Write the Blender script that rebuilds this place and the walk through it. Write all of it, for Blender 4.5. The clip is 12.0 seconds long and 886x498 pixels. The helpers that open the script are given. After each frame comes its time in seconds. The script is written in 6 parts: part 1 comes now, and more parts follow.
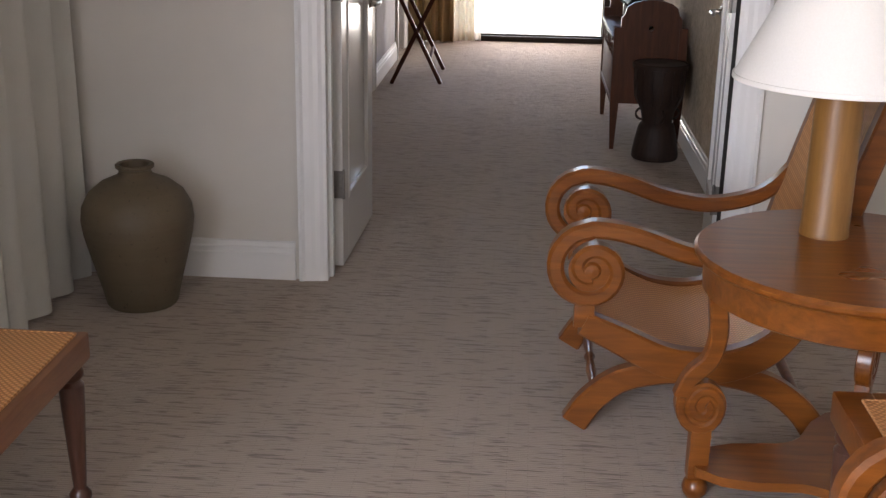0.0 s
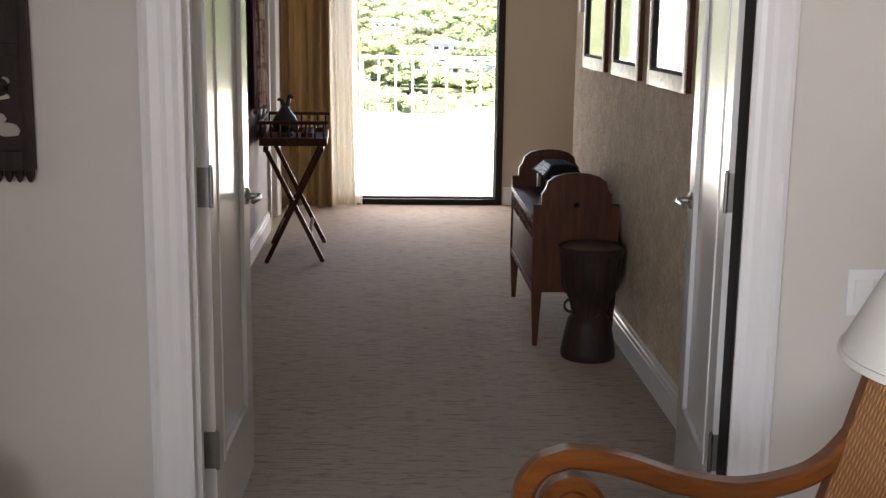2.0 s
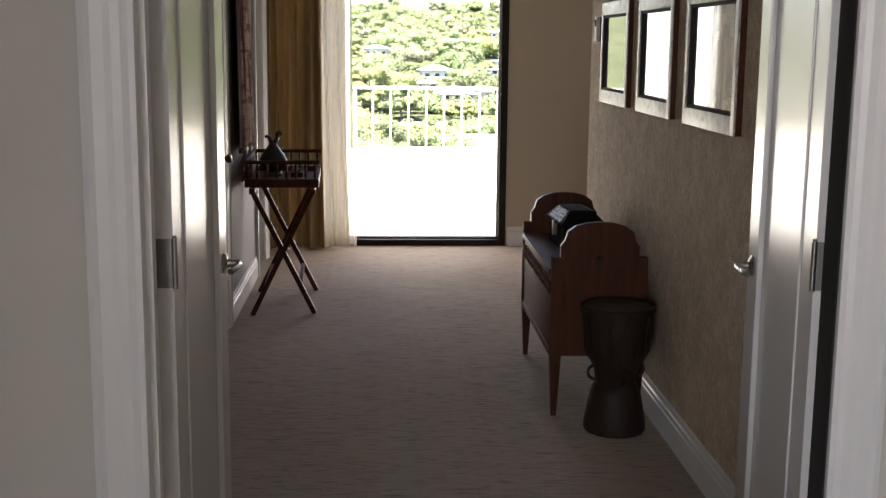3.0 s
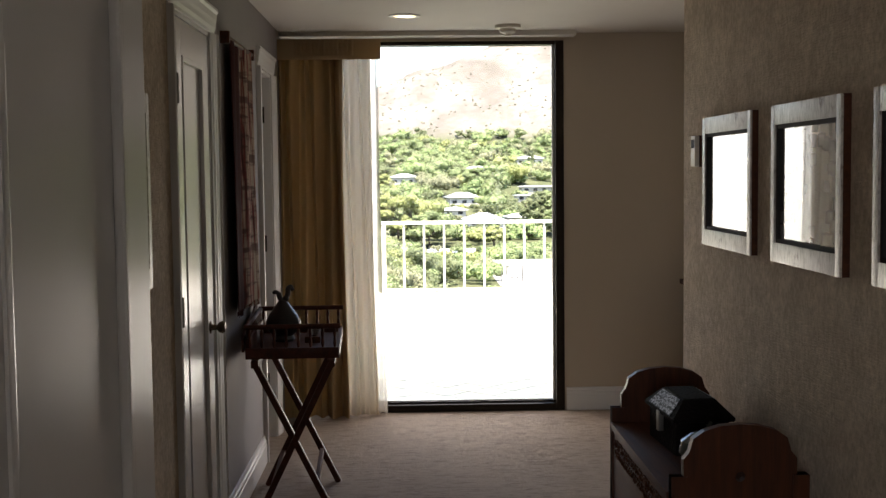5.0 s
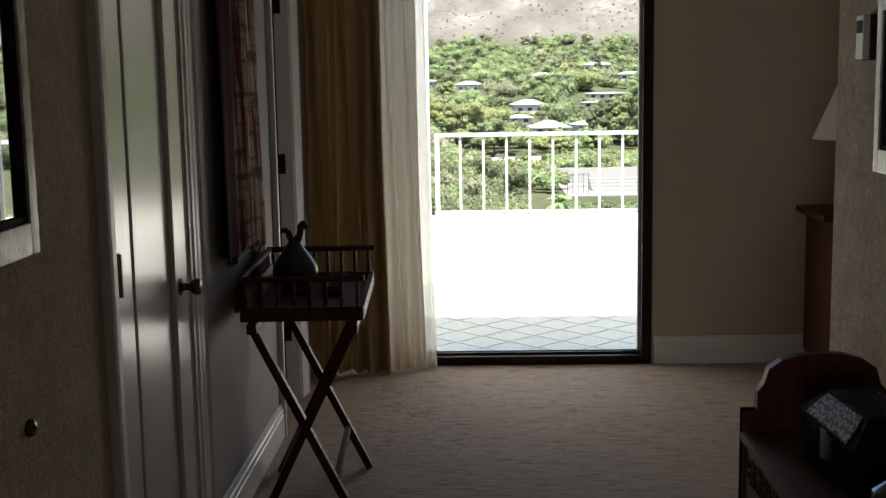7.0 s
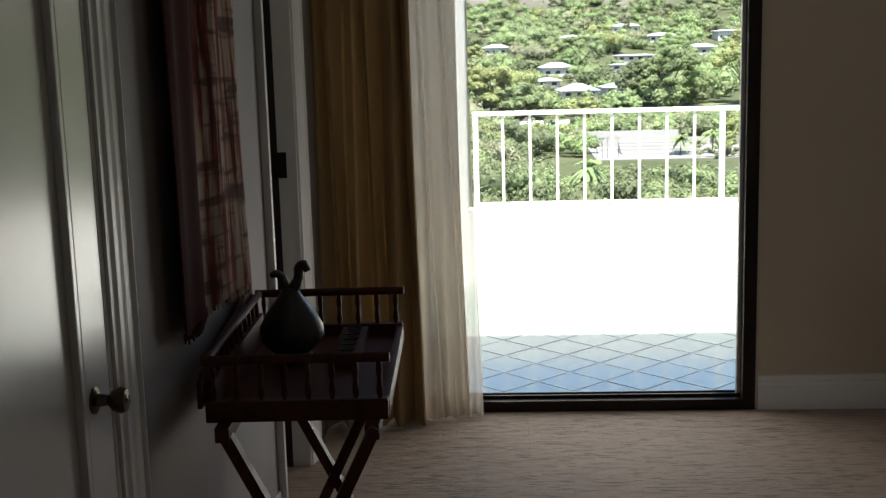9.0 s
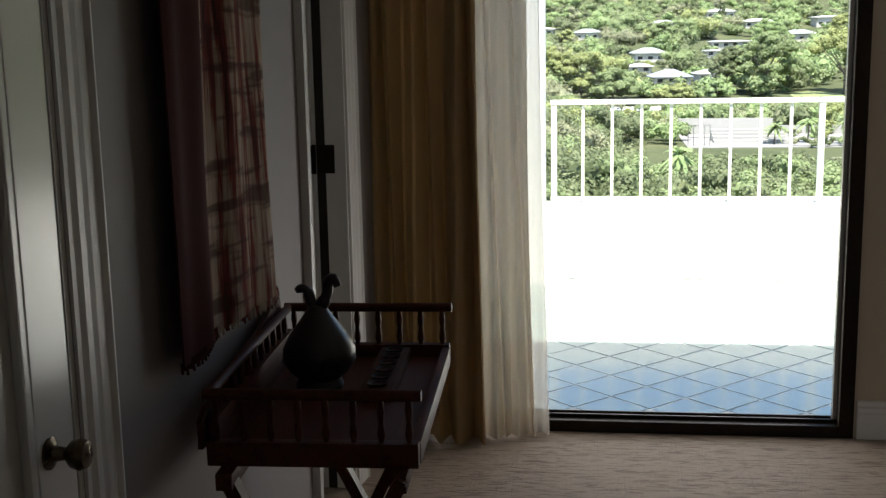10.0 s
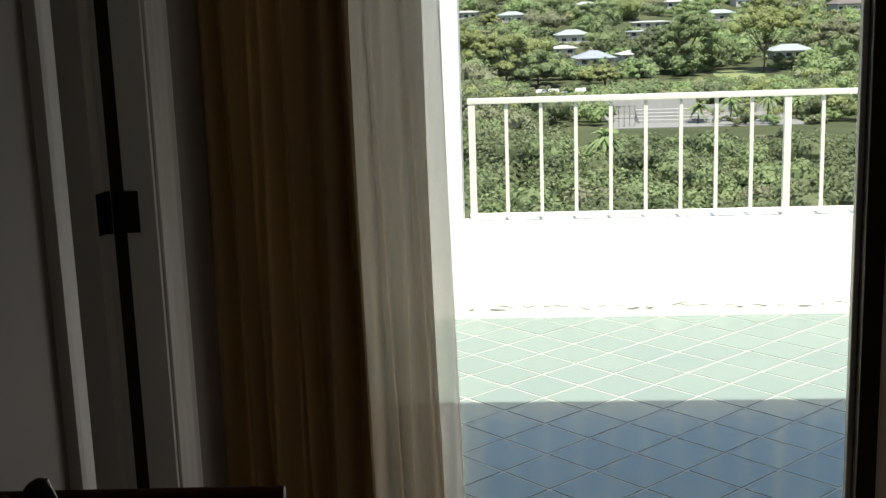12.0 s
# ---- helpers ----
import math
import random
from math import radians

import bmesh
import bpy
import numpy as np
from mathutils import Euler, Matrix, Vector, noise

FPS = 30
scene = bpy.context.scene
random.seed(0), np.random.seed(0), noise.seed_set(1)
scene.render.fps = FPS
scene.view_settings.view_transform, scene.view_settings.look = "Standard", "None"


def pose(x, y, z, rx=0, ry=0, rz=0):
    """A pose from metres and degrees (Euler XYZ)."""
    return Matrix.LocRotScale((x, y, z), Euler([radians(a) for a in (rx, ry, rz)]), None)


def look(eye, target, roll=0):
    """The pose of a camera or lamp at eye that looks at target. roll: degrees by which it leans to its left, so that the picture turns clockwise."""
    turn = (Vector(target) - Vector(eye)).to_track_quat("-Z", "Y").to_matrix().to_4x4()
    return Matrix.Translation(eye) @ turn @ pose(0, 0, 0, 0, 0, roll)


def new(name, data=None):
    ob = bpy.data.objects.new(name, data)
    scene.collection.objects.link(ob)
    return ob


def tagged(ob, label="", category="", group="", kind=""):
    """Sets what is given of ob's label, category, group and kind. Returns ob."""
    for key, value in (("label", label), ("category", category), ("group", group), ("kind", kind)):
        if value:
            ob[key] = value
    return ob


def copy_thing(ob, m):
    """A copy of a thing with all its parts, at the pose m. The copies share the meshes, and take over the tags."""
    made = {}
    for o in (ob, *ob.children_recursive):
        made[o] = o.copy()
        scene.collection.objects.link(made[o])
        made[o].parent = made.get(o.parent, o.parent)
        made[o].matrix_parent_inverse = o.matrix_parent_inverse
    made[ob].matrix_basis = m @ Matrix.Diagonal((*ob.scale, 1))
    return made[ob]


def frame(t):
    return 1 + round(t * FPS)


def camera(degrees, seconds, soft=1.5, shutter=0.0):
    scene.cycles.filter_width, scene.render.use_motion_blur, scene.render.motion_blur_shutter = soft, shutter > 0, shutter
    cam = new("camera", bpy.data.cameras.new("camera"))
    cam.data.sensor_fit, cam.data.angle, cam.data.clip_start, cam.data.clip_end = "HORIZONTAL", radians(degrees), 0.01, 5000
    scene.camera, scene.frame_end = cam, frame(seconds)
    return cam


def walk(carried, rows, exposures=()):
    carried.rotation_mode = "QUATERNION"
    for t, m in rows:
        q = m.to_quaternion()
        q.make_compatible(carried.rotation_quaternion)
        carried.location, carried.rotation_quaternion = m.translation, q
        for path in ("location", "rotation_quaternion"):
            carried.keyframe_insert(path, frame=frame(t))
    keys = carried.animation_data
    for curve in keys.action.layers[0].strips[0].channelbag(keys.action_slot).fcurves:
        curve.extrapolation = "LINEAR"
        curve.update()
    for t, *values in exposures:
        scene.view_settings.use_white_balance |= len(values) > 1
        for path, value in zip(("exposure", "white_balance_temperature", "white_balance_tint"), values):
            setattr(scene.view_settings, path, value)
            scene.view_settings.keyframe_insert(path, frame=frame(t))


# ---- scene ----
cam = camera(41.5, 12.0, soft=1.4)
PATH = [
    (0, (0.379, 0.17, 1.412), (0.247, 2.068, 0.794), 1.1),
    (0.5, (0.33, 0.339, 1.415), (0.233, 2.262, 0.875), 1.3),
    (1, (0.298, 0.625, 1.438), (0.26, 2.563, 0.947), 0.7),
    (1.5, (0.203, 0.954, 1.453), (0.266, 2.908, 1.03), 0.1),
    (2, (0.189, 1.265, 1.456), (0.278, 3.224, 1.067), 0.8),
    (2.5, (0.188, 1.563, 1.464), (0.281, 3.528, 1.104), 1.3),
    (3, (0.155, 1.861, 1.47), (0.258, 3.828, 1.125), 0.6),
    (3.5, (0.164, 2.201, 1.464), (0.246, 4.175, 1.157), -0.0),
    (3.7, (0.179, 2.315, 1.499), (0.267, 4.297, 1.25), 0.9),
    (5.3, (0.114, 3.392, 1.472), (0.167, 5.386, 1.341), -0.9),
    (5.5, (0.136, 3.48, 1.465), (0.189, 5.473, 1.312), -1.0),
    (6, (0.148, 3.824, 1.469), (0.166, 5.814, 1.266), -1.2),
    (6.5, (0.203, 4.168, 1.47), (0.195, 6.156, 1.249), 0.2),
    (7, (0.178, 4.506, 1.459), (0.119, 6.484, 1.173), -1.0),
    (7.2, (0.158, 4.675, 1.484), (0.104, 6.651, 1.181), -1.8),
    (8.8, (0.06, 5.712, 1.496), (-0.058, 7.68, 1.158), -1.7),
    (9, (0.068, 5.777, 1.493), (-0.04, 7.744, 1.148), -1.6),
    (9.5, (0.136, 5.976, 1.485), (-0.076, 7.934, 1.131), -1.4),
    (10, (0.123, 6.186, 1.488), (-0.132, 8.135, 1.12), -1.1),
    (10.5, (0.058, 6.452, 1.497), (-0.08, 8.414, 1.135), -1.8),
    (11, (0.091, 6.774, 1.478), (0.058, 8.738, 1.104), -1.0),
    (11.5, (0.114, 7.097, 1.479), (0.027, 9.058, 1.095), -1.0),
    (12, (0.128, 7.37, 1.491), (-0.008, 9.326, 1.094), -1.9),
]
EXPOSURES = [(0.0, 3.9, 6700, 24), (0.5, 4.3, 6700, 23), (1.5, 4.0, 6700, 22), (2.5, 3.45, 6800, 22), (3.5, 3.05, 6800, 21), (5.5, 2.38, 6950, 21), (7.0, 1.92, 6650, 16), (9.0, 2.0, 6450, 14), (10.5, 1.82, 6500, 13), (12.0, 1.08, 6650, 11)]
walk(cam, [(t, look(a, b, r)) for t, a, b, r in PATH], EXPOSURES)

# ---- light ----
SUN_EL, SUN_AZ = radians(69), radians(172)
world = bpy.data.worlds.new("sky_world")
world.use_nodes = True
scene.world = world
_wn = world.node_tree
_sky = _wn.nodes.new("ShaderNodeTexSky")
_sky.sky_type = "NISHITA"
_sky.sun_disc = False
_sky.sun_elevation, _sky.sun_rotation = SUN_EL, SUN_AZ
_wn.links.new(_sky.outputs[0], _wn.nodes["Background"].inputs[0])
_wn.nodes["Background"].inputs[1].default_value = 0.13

_sun = bpy.data.lights.new("sun", "SUN")
_sun.energy, _sun.angle, _sun.color = 4.9, radians(0.5), (1.0, 0.95, 0.87)
_so = new("sun", _sun)
_dir = Vector((math.sin(SUN_AZ) * math.cos(SUN_EL), math.cos(SUN_AZ) * math.cos(SUN_EL), math.sin(SUN_EL)))
_so.matrix_world = look(_dir * 60, (0, 0, 0))


def window_light(name, m, w, h, power, colour):
    """Area lamp added in a window's opening as daylight fill."""
    l = bpy.data.lights.new(name, "AREA")
    l.shape, l.size, l.size_y, l.energy, l.color = "RECTANGLE", w, h, power, colour
    o = new(name, l)
    o.matrix_world = m
    return o


# fill lamp added in an assumed window behind the camera, out of view
window_light("living_fill_light", look((-1.42, -2.0, 1.35), (2.0, -0.5, 0.95)), 3.0, 1.9, 15.6, (0.80, 0.90, 1.0))
# fill lamp added low in the glass door's opening, besides the sky's light
window_light("hall_fill_light", look((0.45, 10.53, 0.46), (0.40, 0, 0.7)), 0.95, 0.80, 2.1, (1.0, 0.93, 0.83))

# ---- helpers of this scene ----
def link_bm(name, bm, material, smooth=False):
    me = bpy.data.meshes.new(name)
    bmesh.ops.recalc_face_normals(bm, faces=bm.faces)
    bm.to_mesh(me)
    bm.free()
    if material is not None:
        me.materials.append(material)
    if smooth:
        for p in me.polygons:
            p.use_smooth = True
        me.set_sharp_from_angle(angle=radians(38))
    return new(name, me)


def part(name, bm, material, parent, label="", smooth=True):
    ob = link_bm(name, bm, material, smooth)
    ob.parent = parent
    if label:
        tagged(ob, label)
    return ob


def thing(name, m, label, category, group="", kind=""):
    ob = new(name)
    ob.empty_display_size = 0.1
    ob.matrix_world = m
    return tagged(ob, label, category, group, kind)


def add_box(bm, x0, x1, y0, y1, z0, z1, bev=0.0):
    g = bmesh.ops.create_cube(bm, size=1)
    for v in g["verts"]:
        v.co = Vector(((x0 + x1) / 2 + v.co.x * (x1 - x0), (y0 + y1) / 2 + v.co.y * (y1 - y0), (z0 + z1) / 2 + v.co.z * (z1 - z0)))
    if bev:
        es = list({e for v in g["verts"] for e in v.link_edges})
        bmesh.ops.bevel(bm, geom=es, offset=bev, segments=2, affect="EDGES", profile=0.7)


def box(x0, x1, y0, y1, z0, z1, bev=0.0):
    bm = bmesh.new()
    add_box(bm, x0, x1, y0, y1, z0, z1, bev)
    return bm


def lathe(profile, seg=32, bm=None, at=(0, 0, 0), cap=True):
    """Turns a list of (radius, height) about z."""
    bm = bm or bmesh.new()
    rings = []
    for r, z in profile:
        rings.append([bm.verts.new((at[0] + r * math.cos(2 * math.pi * i / seg), at[1] + r * math.sin(2 * math.pi * i / seg), at[2] + z)) for i in range(seg)])
    for a, b in zip(rings, rings[1:]):
        for i in range(seg):
            bm.faces.new((a[i], a[(i + 1) % seg], b[(i + 1) % seg], b[i]))
    if cap:
        bm.faces.new(rings[0][::-1])
        bm.faces.new(rings[-1])
    return bm


def smooth_path(pts, n=8):
    """Catmull-Rom through points of any dimension."""
    P = [Vector(p) for p in pts]
    out = []
    for i in range(len(P) - 1):
        a, b, c, d = P[max(i - 1, 0)], P[i], P[i + 1], P[min(i + 2, len(P) - 1)]
        for k in range(n):
            t = k / n
            out.append(0.5 * ((2 * b) + (c - a) * t + (2 * a - 5 * b + 4 * c - d) * t * t + (3 * b - a - 3 * c + d) * t ** 3))
    out.append(P[-1])
    return out


def ribbon(pts, widths, y0, y1, bm=None, bev=0.006):
    """A board sawn along a path in the xz plane: widths across the path, thickness from y0 to y1, with eased edges."""
    bm = bm or bmesh.new()
    n = len(pts)
    rings = []
    for i, p in enumerate(pts):
        d = (pts[min(i + 1, n - 1)] - pts[max(i - 1, 0)]).normalized()
        q = Vector((-d.y, d.x))
        w = widths[i] / 2
        b = min(bev, w * 0.5)
        ring = []
        for u, v in ((-w + b, y0), (w - b, y0), (w, y0 + b), (w, y1 - b), (w - b, y1), (-w + b, y1), (-w, y1 - b), (-w, y0 + b)):
            c = p + q * u
            ring.append(bm.verts.new((c.x, v, c.y)))
        rings.append(ring)
    for a, b in zip(rings, rings[1:]):
        for i in range(8):
            bm.faces.new((a[i], a[(i + 1) % 8], b[(i + 1) % 8], b[i]))
    bm.faces.new(rings[0][::-1])
    bm.faces.new(rings[-1])
    return bm


def extrude_profile(profile, p0, p1, out, bm=None):
    """A moulding: profile of (out, up) carried from p0 to p1; out is the horizontal direction away from the wall."""
    bm = bm or bmesh.new()
    o = Vector(out)
    ra = [bm.verts.new(Vector(p0) + o * u + Vector((0, 0, v))) for u, v in profile]
    rb = [bm.verts.new(Vector(p1) + o * u + Vector((0, 0, v))) for u, v in profile]
    n = len(profile)
    for i in range(n):
        bm.faces.new((ra[i], ra[(i + 1) % n], rb[(i + 1) % n], rb[i]))
    bm.faces.new(ra[::-1])
    bm.faces.new(rb)
    return bm


def bar(bm, a, b, w, h, bev=0.0):
    """A straight bar of section w x h from a to b."""
    a, b = Vector(a), Vector(b)
    d = b - a
    g = bmesh.ops.create_cube(bm, size=1)
    m = Matrix.Translation((a + b) / 2) @ d.to_track_quat("Z", "Y").to_matrix().to_4x4() @ Matrix.Diagonal((w, h, d.length, 1))
    bmesh.ops.transform(bm, matrix=m, verts=g["verts"])
    if bev:
        bmesh.ops.bevel(bm, geom=list({e for v in g["verts"] for e in v.link_edges}), offset=bev, segments=2, affect="EDGES")


def tube(pts, r, seg=8, bm=None):
    bm = bm or bmesh.new()
    rings = []
    n = len(pts)
    for i, p in enumerate(pts):
        d = (Vector(pts[min(i + 1, n - 1)]) - Vector(pts[max(i - 1, 0)])).normalized()
        q = d.to_track_quat("Z", "Y")
        rr = r[i] if isinstance(r, (list, tuple)) else r
        rings.append([bm.verts.new(Vector(p) + q @ Vector((rr * math.cos(2 * math.pi * k / seg), rr * math.sin(2 * math.pi * k / seg), 0))) for k in range(seg)])
    for a, b in zip(rings, rings[1:]):
        for i in range(seg):
            bm.faces.new((a[i], a[(i + 1) % seg], b[(i + 1) % seg], b[i]))
    bm.faces.new(rings[0][::-1])
    bm.faces.new(rings[-1])
    return bm


# ---- materials ----
class Mat:
    """A node material under construction."""

    def __init__(self, name, rough=0.6, metal=0.0, spec=0.5):
        self.m = bpy.data.materials.new(name)
        self.m.use_nodes = True
        self.t = self.m.node_tree
        self.b = self.t.nodes["Principled BSDF"]
        self.b.inputs["Roughness"].default_value = rough
        self.b.inputs["Metallic"].default_value = metal
        self.b.inputs["Specular IOR Level"].default_value = spec
        self.co = self.n("ShaderNodeTexCoord").outputs["Object"]

    def n(self, kind):
        return self.t.nodes.new(kind)

    def l(self, a, b):
        self.t.links.new(a, b)

    def mapped(self, scale, rot=(0, 0, 0), src=None):
        q = self.n("ShaderNodeMapping")
        q.inputs["Scale"].default_value = scale
        q.inputs["Rotation"].default_value = rot
        self.l(src or self.co, q.inputs["Vector"])
        return q.outputs[0]

    def noise(self, scale, detail=3.0, rough=0.55, vec=None, dist=0.0):
        q = self.n("ShaderNodeTexNoise")
        q.inputs["Scale"].default_value = scale
        q.inputs["Detail"].default_value = detail
        q.inputs["Roughness"].default_value = rough
        q.inputs["Distortion"].default_value = dist
        self.l(vec or self.co, q.inputs["Vector"])
        return q.outputs["Fac"]

    def ramp(self, fac, stops):
        q = self.n("ShaderNodeValToRGB")
        e = q.color_ramp.elements
        while len(e) < len(stops):
            e.new(0.5)
        for k, (p, c) in zip(e, stops):
            k.position = p
            k.color = (*c, 1) if len(c) == 3 else c
        self.l(fac, q.inputs[0])
        return q.outputs[0]

    def mix(self, fac, a, b, blend="MIX"):
        q = self.n("ShaderNodeMix")
        q.data_type, q.blend_type = "RGBA", blend
        for src, sock in ((fac, q.inputs[0]), (a, q.inputs[6]), (b, q.inputs[7])):
            if isinstance(src, (int, float)):
                sock.default_value = src
            elif isinstance(src, tuple):
                sock.default_value = (*src, 1)
            else:
                self.l(src, sock)
        return q.outputs[2]

    def math(self, op, a, b=0.0):
        q = self.n("ShaderNodeMath")
        q.operation = op
        for src, sock in ((a, q.inputs[0]), (b, q.inputs[1])):
            if isinstance(src, (int, float)):
                sock.default_value = src
            else:
                self.l(src, sock)
        return q.outputs[0]

    def colour(self, c):
        if isinstance(c, tuple):
            self.b.inputs["Base Color"].default_value = (*c, 1)
        else:
            self.l(c, self.b.inputs["Base Color"])

    def rough(self, fac, lo, hi):
        q = self.n("ShaderNodeMapRange")
        q.inputs["To Min"].default_value, q.inputs["To Max"].default_value = lo, hi
        self.l(fac, q.inputs[0])
        self.l(q.outputs[0], self.b.inputs["Roughness"])

    def bump(self, h, strength=0.3, dist=0.002):
        q = self.n("ShaderNodeBump")
        q.inputs["Strength"].default_value, q.inputs["Distance"].default_value = strength, dist
        self.l(h, q.inputs["Height"])
        self.l(q.outputs[0], self.b.inputs["Normal"])


def paint(name, c, rough=0.5, grain=90, bump=0.12, wear=0.05):
    k = Mat(name, rough)
    big = k.noise(1.6, 4)
    fine = k.noise(grain, 3)
    d = tuple(x * (1 - wear * 1.6) for x in c)
    k.colour(k.mix(big, tuple(x * (1 + wear * 0.6) for x in c), d))
    k.rough(big, rough * 0.85, min(1, rough * 1.15))
    k.bump(fine, bump, 0.001)
    return k.m


def wood(name, dark, light, rough=0.35, scale=1.0, axis="x", coat=0.0):
    k = Mat(name, rough)
    sc = {"x": (1.2, 14, 14), "y": (14, 1.2, 14), "z": (14, 14, 1.2)}[axis]
    v = k.mapped(tuple(q * scale for q in sc))
    grain = k.noise(3.0, 6, 0.65, v, 0.6)
    fine = k.noise(16.0, 4, 0.6, v)
    big = k.noise(2.2, 3)
    mid = tuple((a + b) / 2 for a, b in zip(dark, light))
    c = k.ramp(grain, [(0.3, dark), (0.5, mid), (0.72, light)])
    c = k.mix(k.math("MULTIPLY", fine, 0.45), c, dark)
    c = k.mix(k.math("MULTIPLY", big, 0.35), c, mid)
    k.colour(c)
    k.rough(big, rough * 0.75, rough * 1.3)
    k.bump(grain, 0.12, 0.001)
    if coat:
        k.b.inputs["Coat Weight"].default_value = coat
        k.b.inputs["Coat Roughness"].default_value = 0.18
    return k.m


def metal(name, c, rough=0.3):
    k = Mat(name, rough, 1.0)
    n_ = k.noise(60, 3)
    k.colour(k.mix(n_, c, tuple(x * 0.75 for x in c)))
    k.rough(n_, rough * 0.7, rough * 1.4)
    return k.m


M_WALL = paint("living_wall_paint", (0.63, 0.60, 0.55), 0.85, 160, 0.25)
M_FAR = paint("bedroom_wall_paint", (0.56, 0.48, 0.375), 0.9, 160, 0.25)
M_TRIM = paint("white_trim_paint", (0.76, 0.76, 0.75), 0.38, 60, 0.06, 0.04)
M_DOOR = paint("white_door_paint", (0.70, 0.69, 0.67), 0.23, 30, 0.03, 0.04)
M_CEIL = paint("ceiling_paint", (0.72, 0.69, 0.62), 0.9, 200, 0.3)
M_STUCCO = paint("white_stucco", (0.80, 0.78, 0.72), 0.9, 45, 0.5, 0.06)
M_RAIL = paint("cream_rail_paint", (0.80, 0.77, 0.66), 0.45, 60, 0.15, 0.06)
M_NICKEL = metal("satin_nickel", (0.55, 0.53, 0.50), 0.28)
M_HINGE = metal("steel_hinge", (0.29, 0.275, 0.255), 0.40)
M_BRONZE = metal("bronze_anodised_frame", (0.035, 0.028, 0.022), 0.45)
M_KNOB = metal("aged_brass", (0.13, 0.10, 0.07), 0.28)
M_COURTW = paint("weathered_white_wall", (0.32, 0.305, 0.28), 0.9, 2, 0.3)
M_KOA = wood("honey_varnished_wood", (0.105, 0.027, 0.0035), (0.30, 0.094, 0.012), 0.30, 1.0, "x", 0.14)
M_KOA_Z = wood("honey_varnished_wood_upright", (0.165, 0.068, 0.0125), (0.32, 0.152, 0.035), 0.45, 0.8, "z", 0.0)
M_BENCH = wood("brown_varnished_bench_wood", (0.13, 0.045, 0.016), (0.30, 0.125, 0.05), 0.35, 1.0, "y", 0.3)
M_LEGDARK = wood("dark_turned_wood", (0.045, 0.016, 0.009), (0.13, 0.05, 0.028), 0.35, 1.0, "z", 0.3)
M_DARK = wood("dark_stained_wood", (0.036, 0.0095, 0.0032), (0.130, 0.038, 0.011), 0.58, 1.0, "y", 0.06)
M_DARKZ = wood("dark_stained_wood_upright", (0.036, 0.0095, 0.0032), (0.130, 0.038, 0.011), 0.50, 1.0, "z", 0.10)
M_TRAY = wood("reddish_tray_wood", (0.036, 0.009, 0.0045), (0.120, 0.031, 0.014), 0.58, 1.0, "y", 0.06)
M_DRUM = wood("blackened_drum_wood", (0.013, 0.0075, 0.0055), (0.050, 0.026, 0.017), 0.55, 0.7, "z")
for _m in (M_DARK, M_DARKZ, M_TRAY, M_DRUM):
    for _q in _m.node_tree.nodes:
        if _q.type == "BSDF_PRINCIPLED":
            _q.inputs["Specular IOR Level"].default_value = 0.24
M_SHADE_M = Mat("linen_lampshade", 0.9)
_v = M_SHADE_M.noise(220, 2)
M_SHADE_M.colour(M_SHADE_M.mix(_v, (0.83, 0.81, 0.77), (0.75, 0.73, 0.68)))
M_SHADE_M.bump(_v, 0.2, 0.0006)
M_SHADE = M_SHADE_M.m


def make_carpet():
    k = Mat("ribbed_loop_carpet", 0.97, spec=0.15)
    br = k.n("ShaderNodeTexBrick")
    br.offset, br.offset_frequency = 0.37, 2
    for key, val in (("Scale", 1.0), ("Mortar Size", 0.0016), ("Mortar Smooth", 0.4), ("Bias", 0.0), ("Brick Width", 0.14), ("Row Height", 0.0095)):
        br.inputs[key].default_value = val
    k.l(k.co, br.inputs["Vector"])
    cells = k.noise(1.0, 2, 0.5, k.mapped((13, 105, 1)))
    long = k.noise(1.0, 3, 0.5, k.mapped((6, 84, 1)))
    fuzz = k.noise(420, 2)
    big = k.noise(1.1, 3)
    blocks = k.n("ShaderNodeTexBrick")
    blocks.offset = 0.5
    for key, val in (("Scale", 1.0), ("Mortar Size", 0.0), ("Brick Width", 0.115), ("Row Height", 0.07)):
        blocks.inputs[key].default_value = val
    blocks.inputs["Color1"].default_value, blocks.inputs["Color2"].default_value = (1, 1, 1, 1), (0.0, 0.0, 0.0, 1)
    k.l(k.co, blocks.inputs["Vector"])
    base = k.mix(big, (0.56, 0.470, 0.395), (0.49, 0.405, 0.337))
    base = k.mix(k.math("MULTIPLY", blocks.outputs[0], 0.10), base, (0.58, 0.50, 0.45))
    gap = k.ramp(cells, [(0.34, (1, 1, 1)), (0.41, (0, 0, 0))])
    gap2 = k.ramp(long, [(0.35, (1, 1, 1)), (0.41, (0, 0, 0))])
    rows = k.math("MULTIPLY", k.math("MAXIMUM", gap, gap2), 0.6)
    base = k.mix(rows, base, (0.16, 0.13, 0.115))
    base = k.mix(k.math("MULTIPLY", br.outputs["Fac"], 0.28), base, (0.20, 0.165, 0.145))
    base = k.mix(k.math("MULTIPLY", fuzz, 0.25), base, (0.32, 0.275, 0.245))
    k.colour(base)
    h = k.math("SUBTRACT", k.math("MULTIPLY", fuzz, 0.35), k.math("ADD", br.outputs["Fac"], rows))
    k.bump(h, 0.9, 0.006)
    return k.m


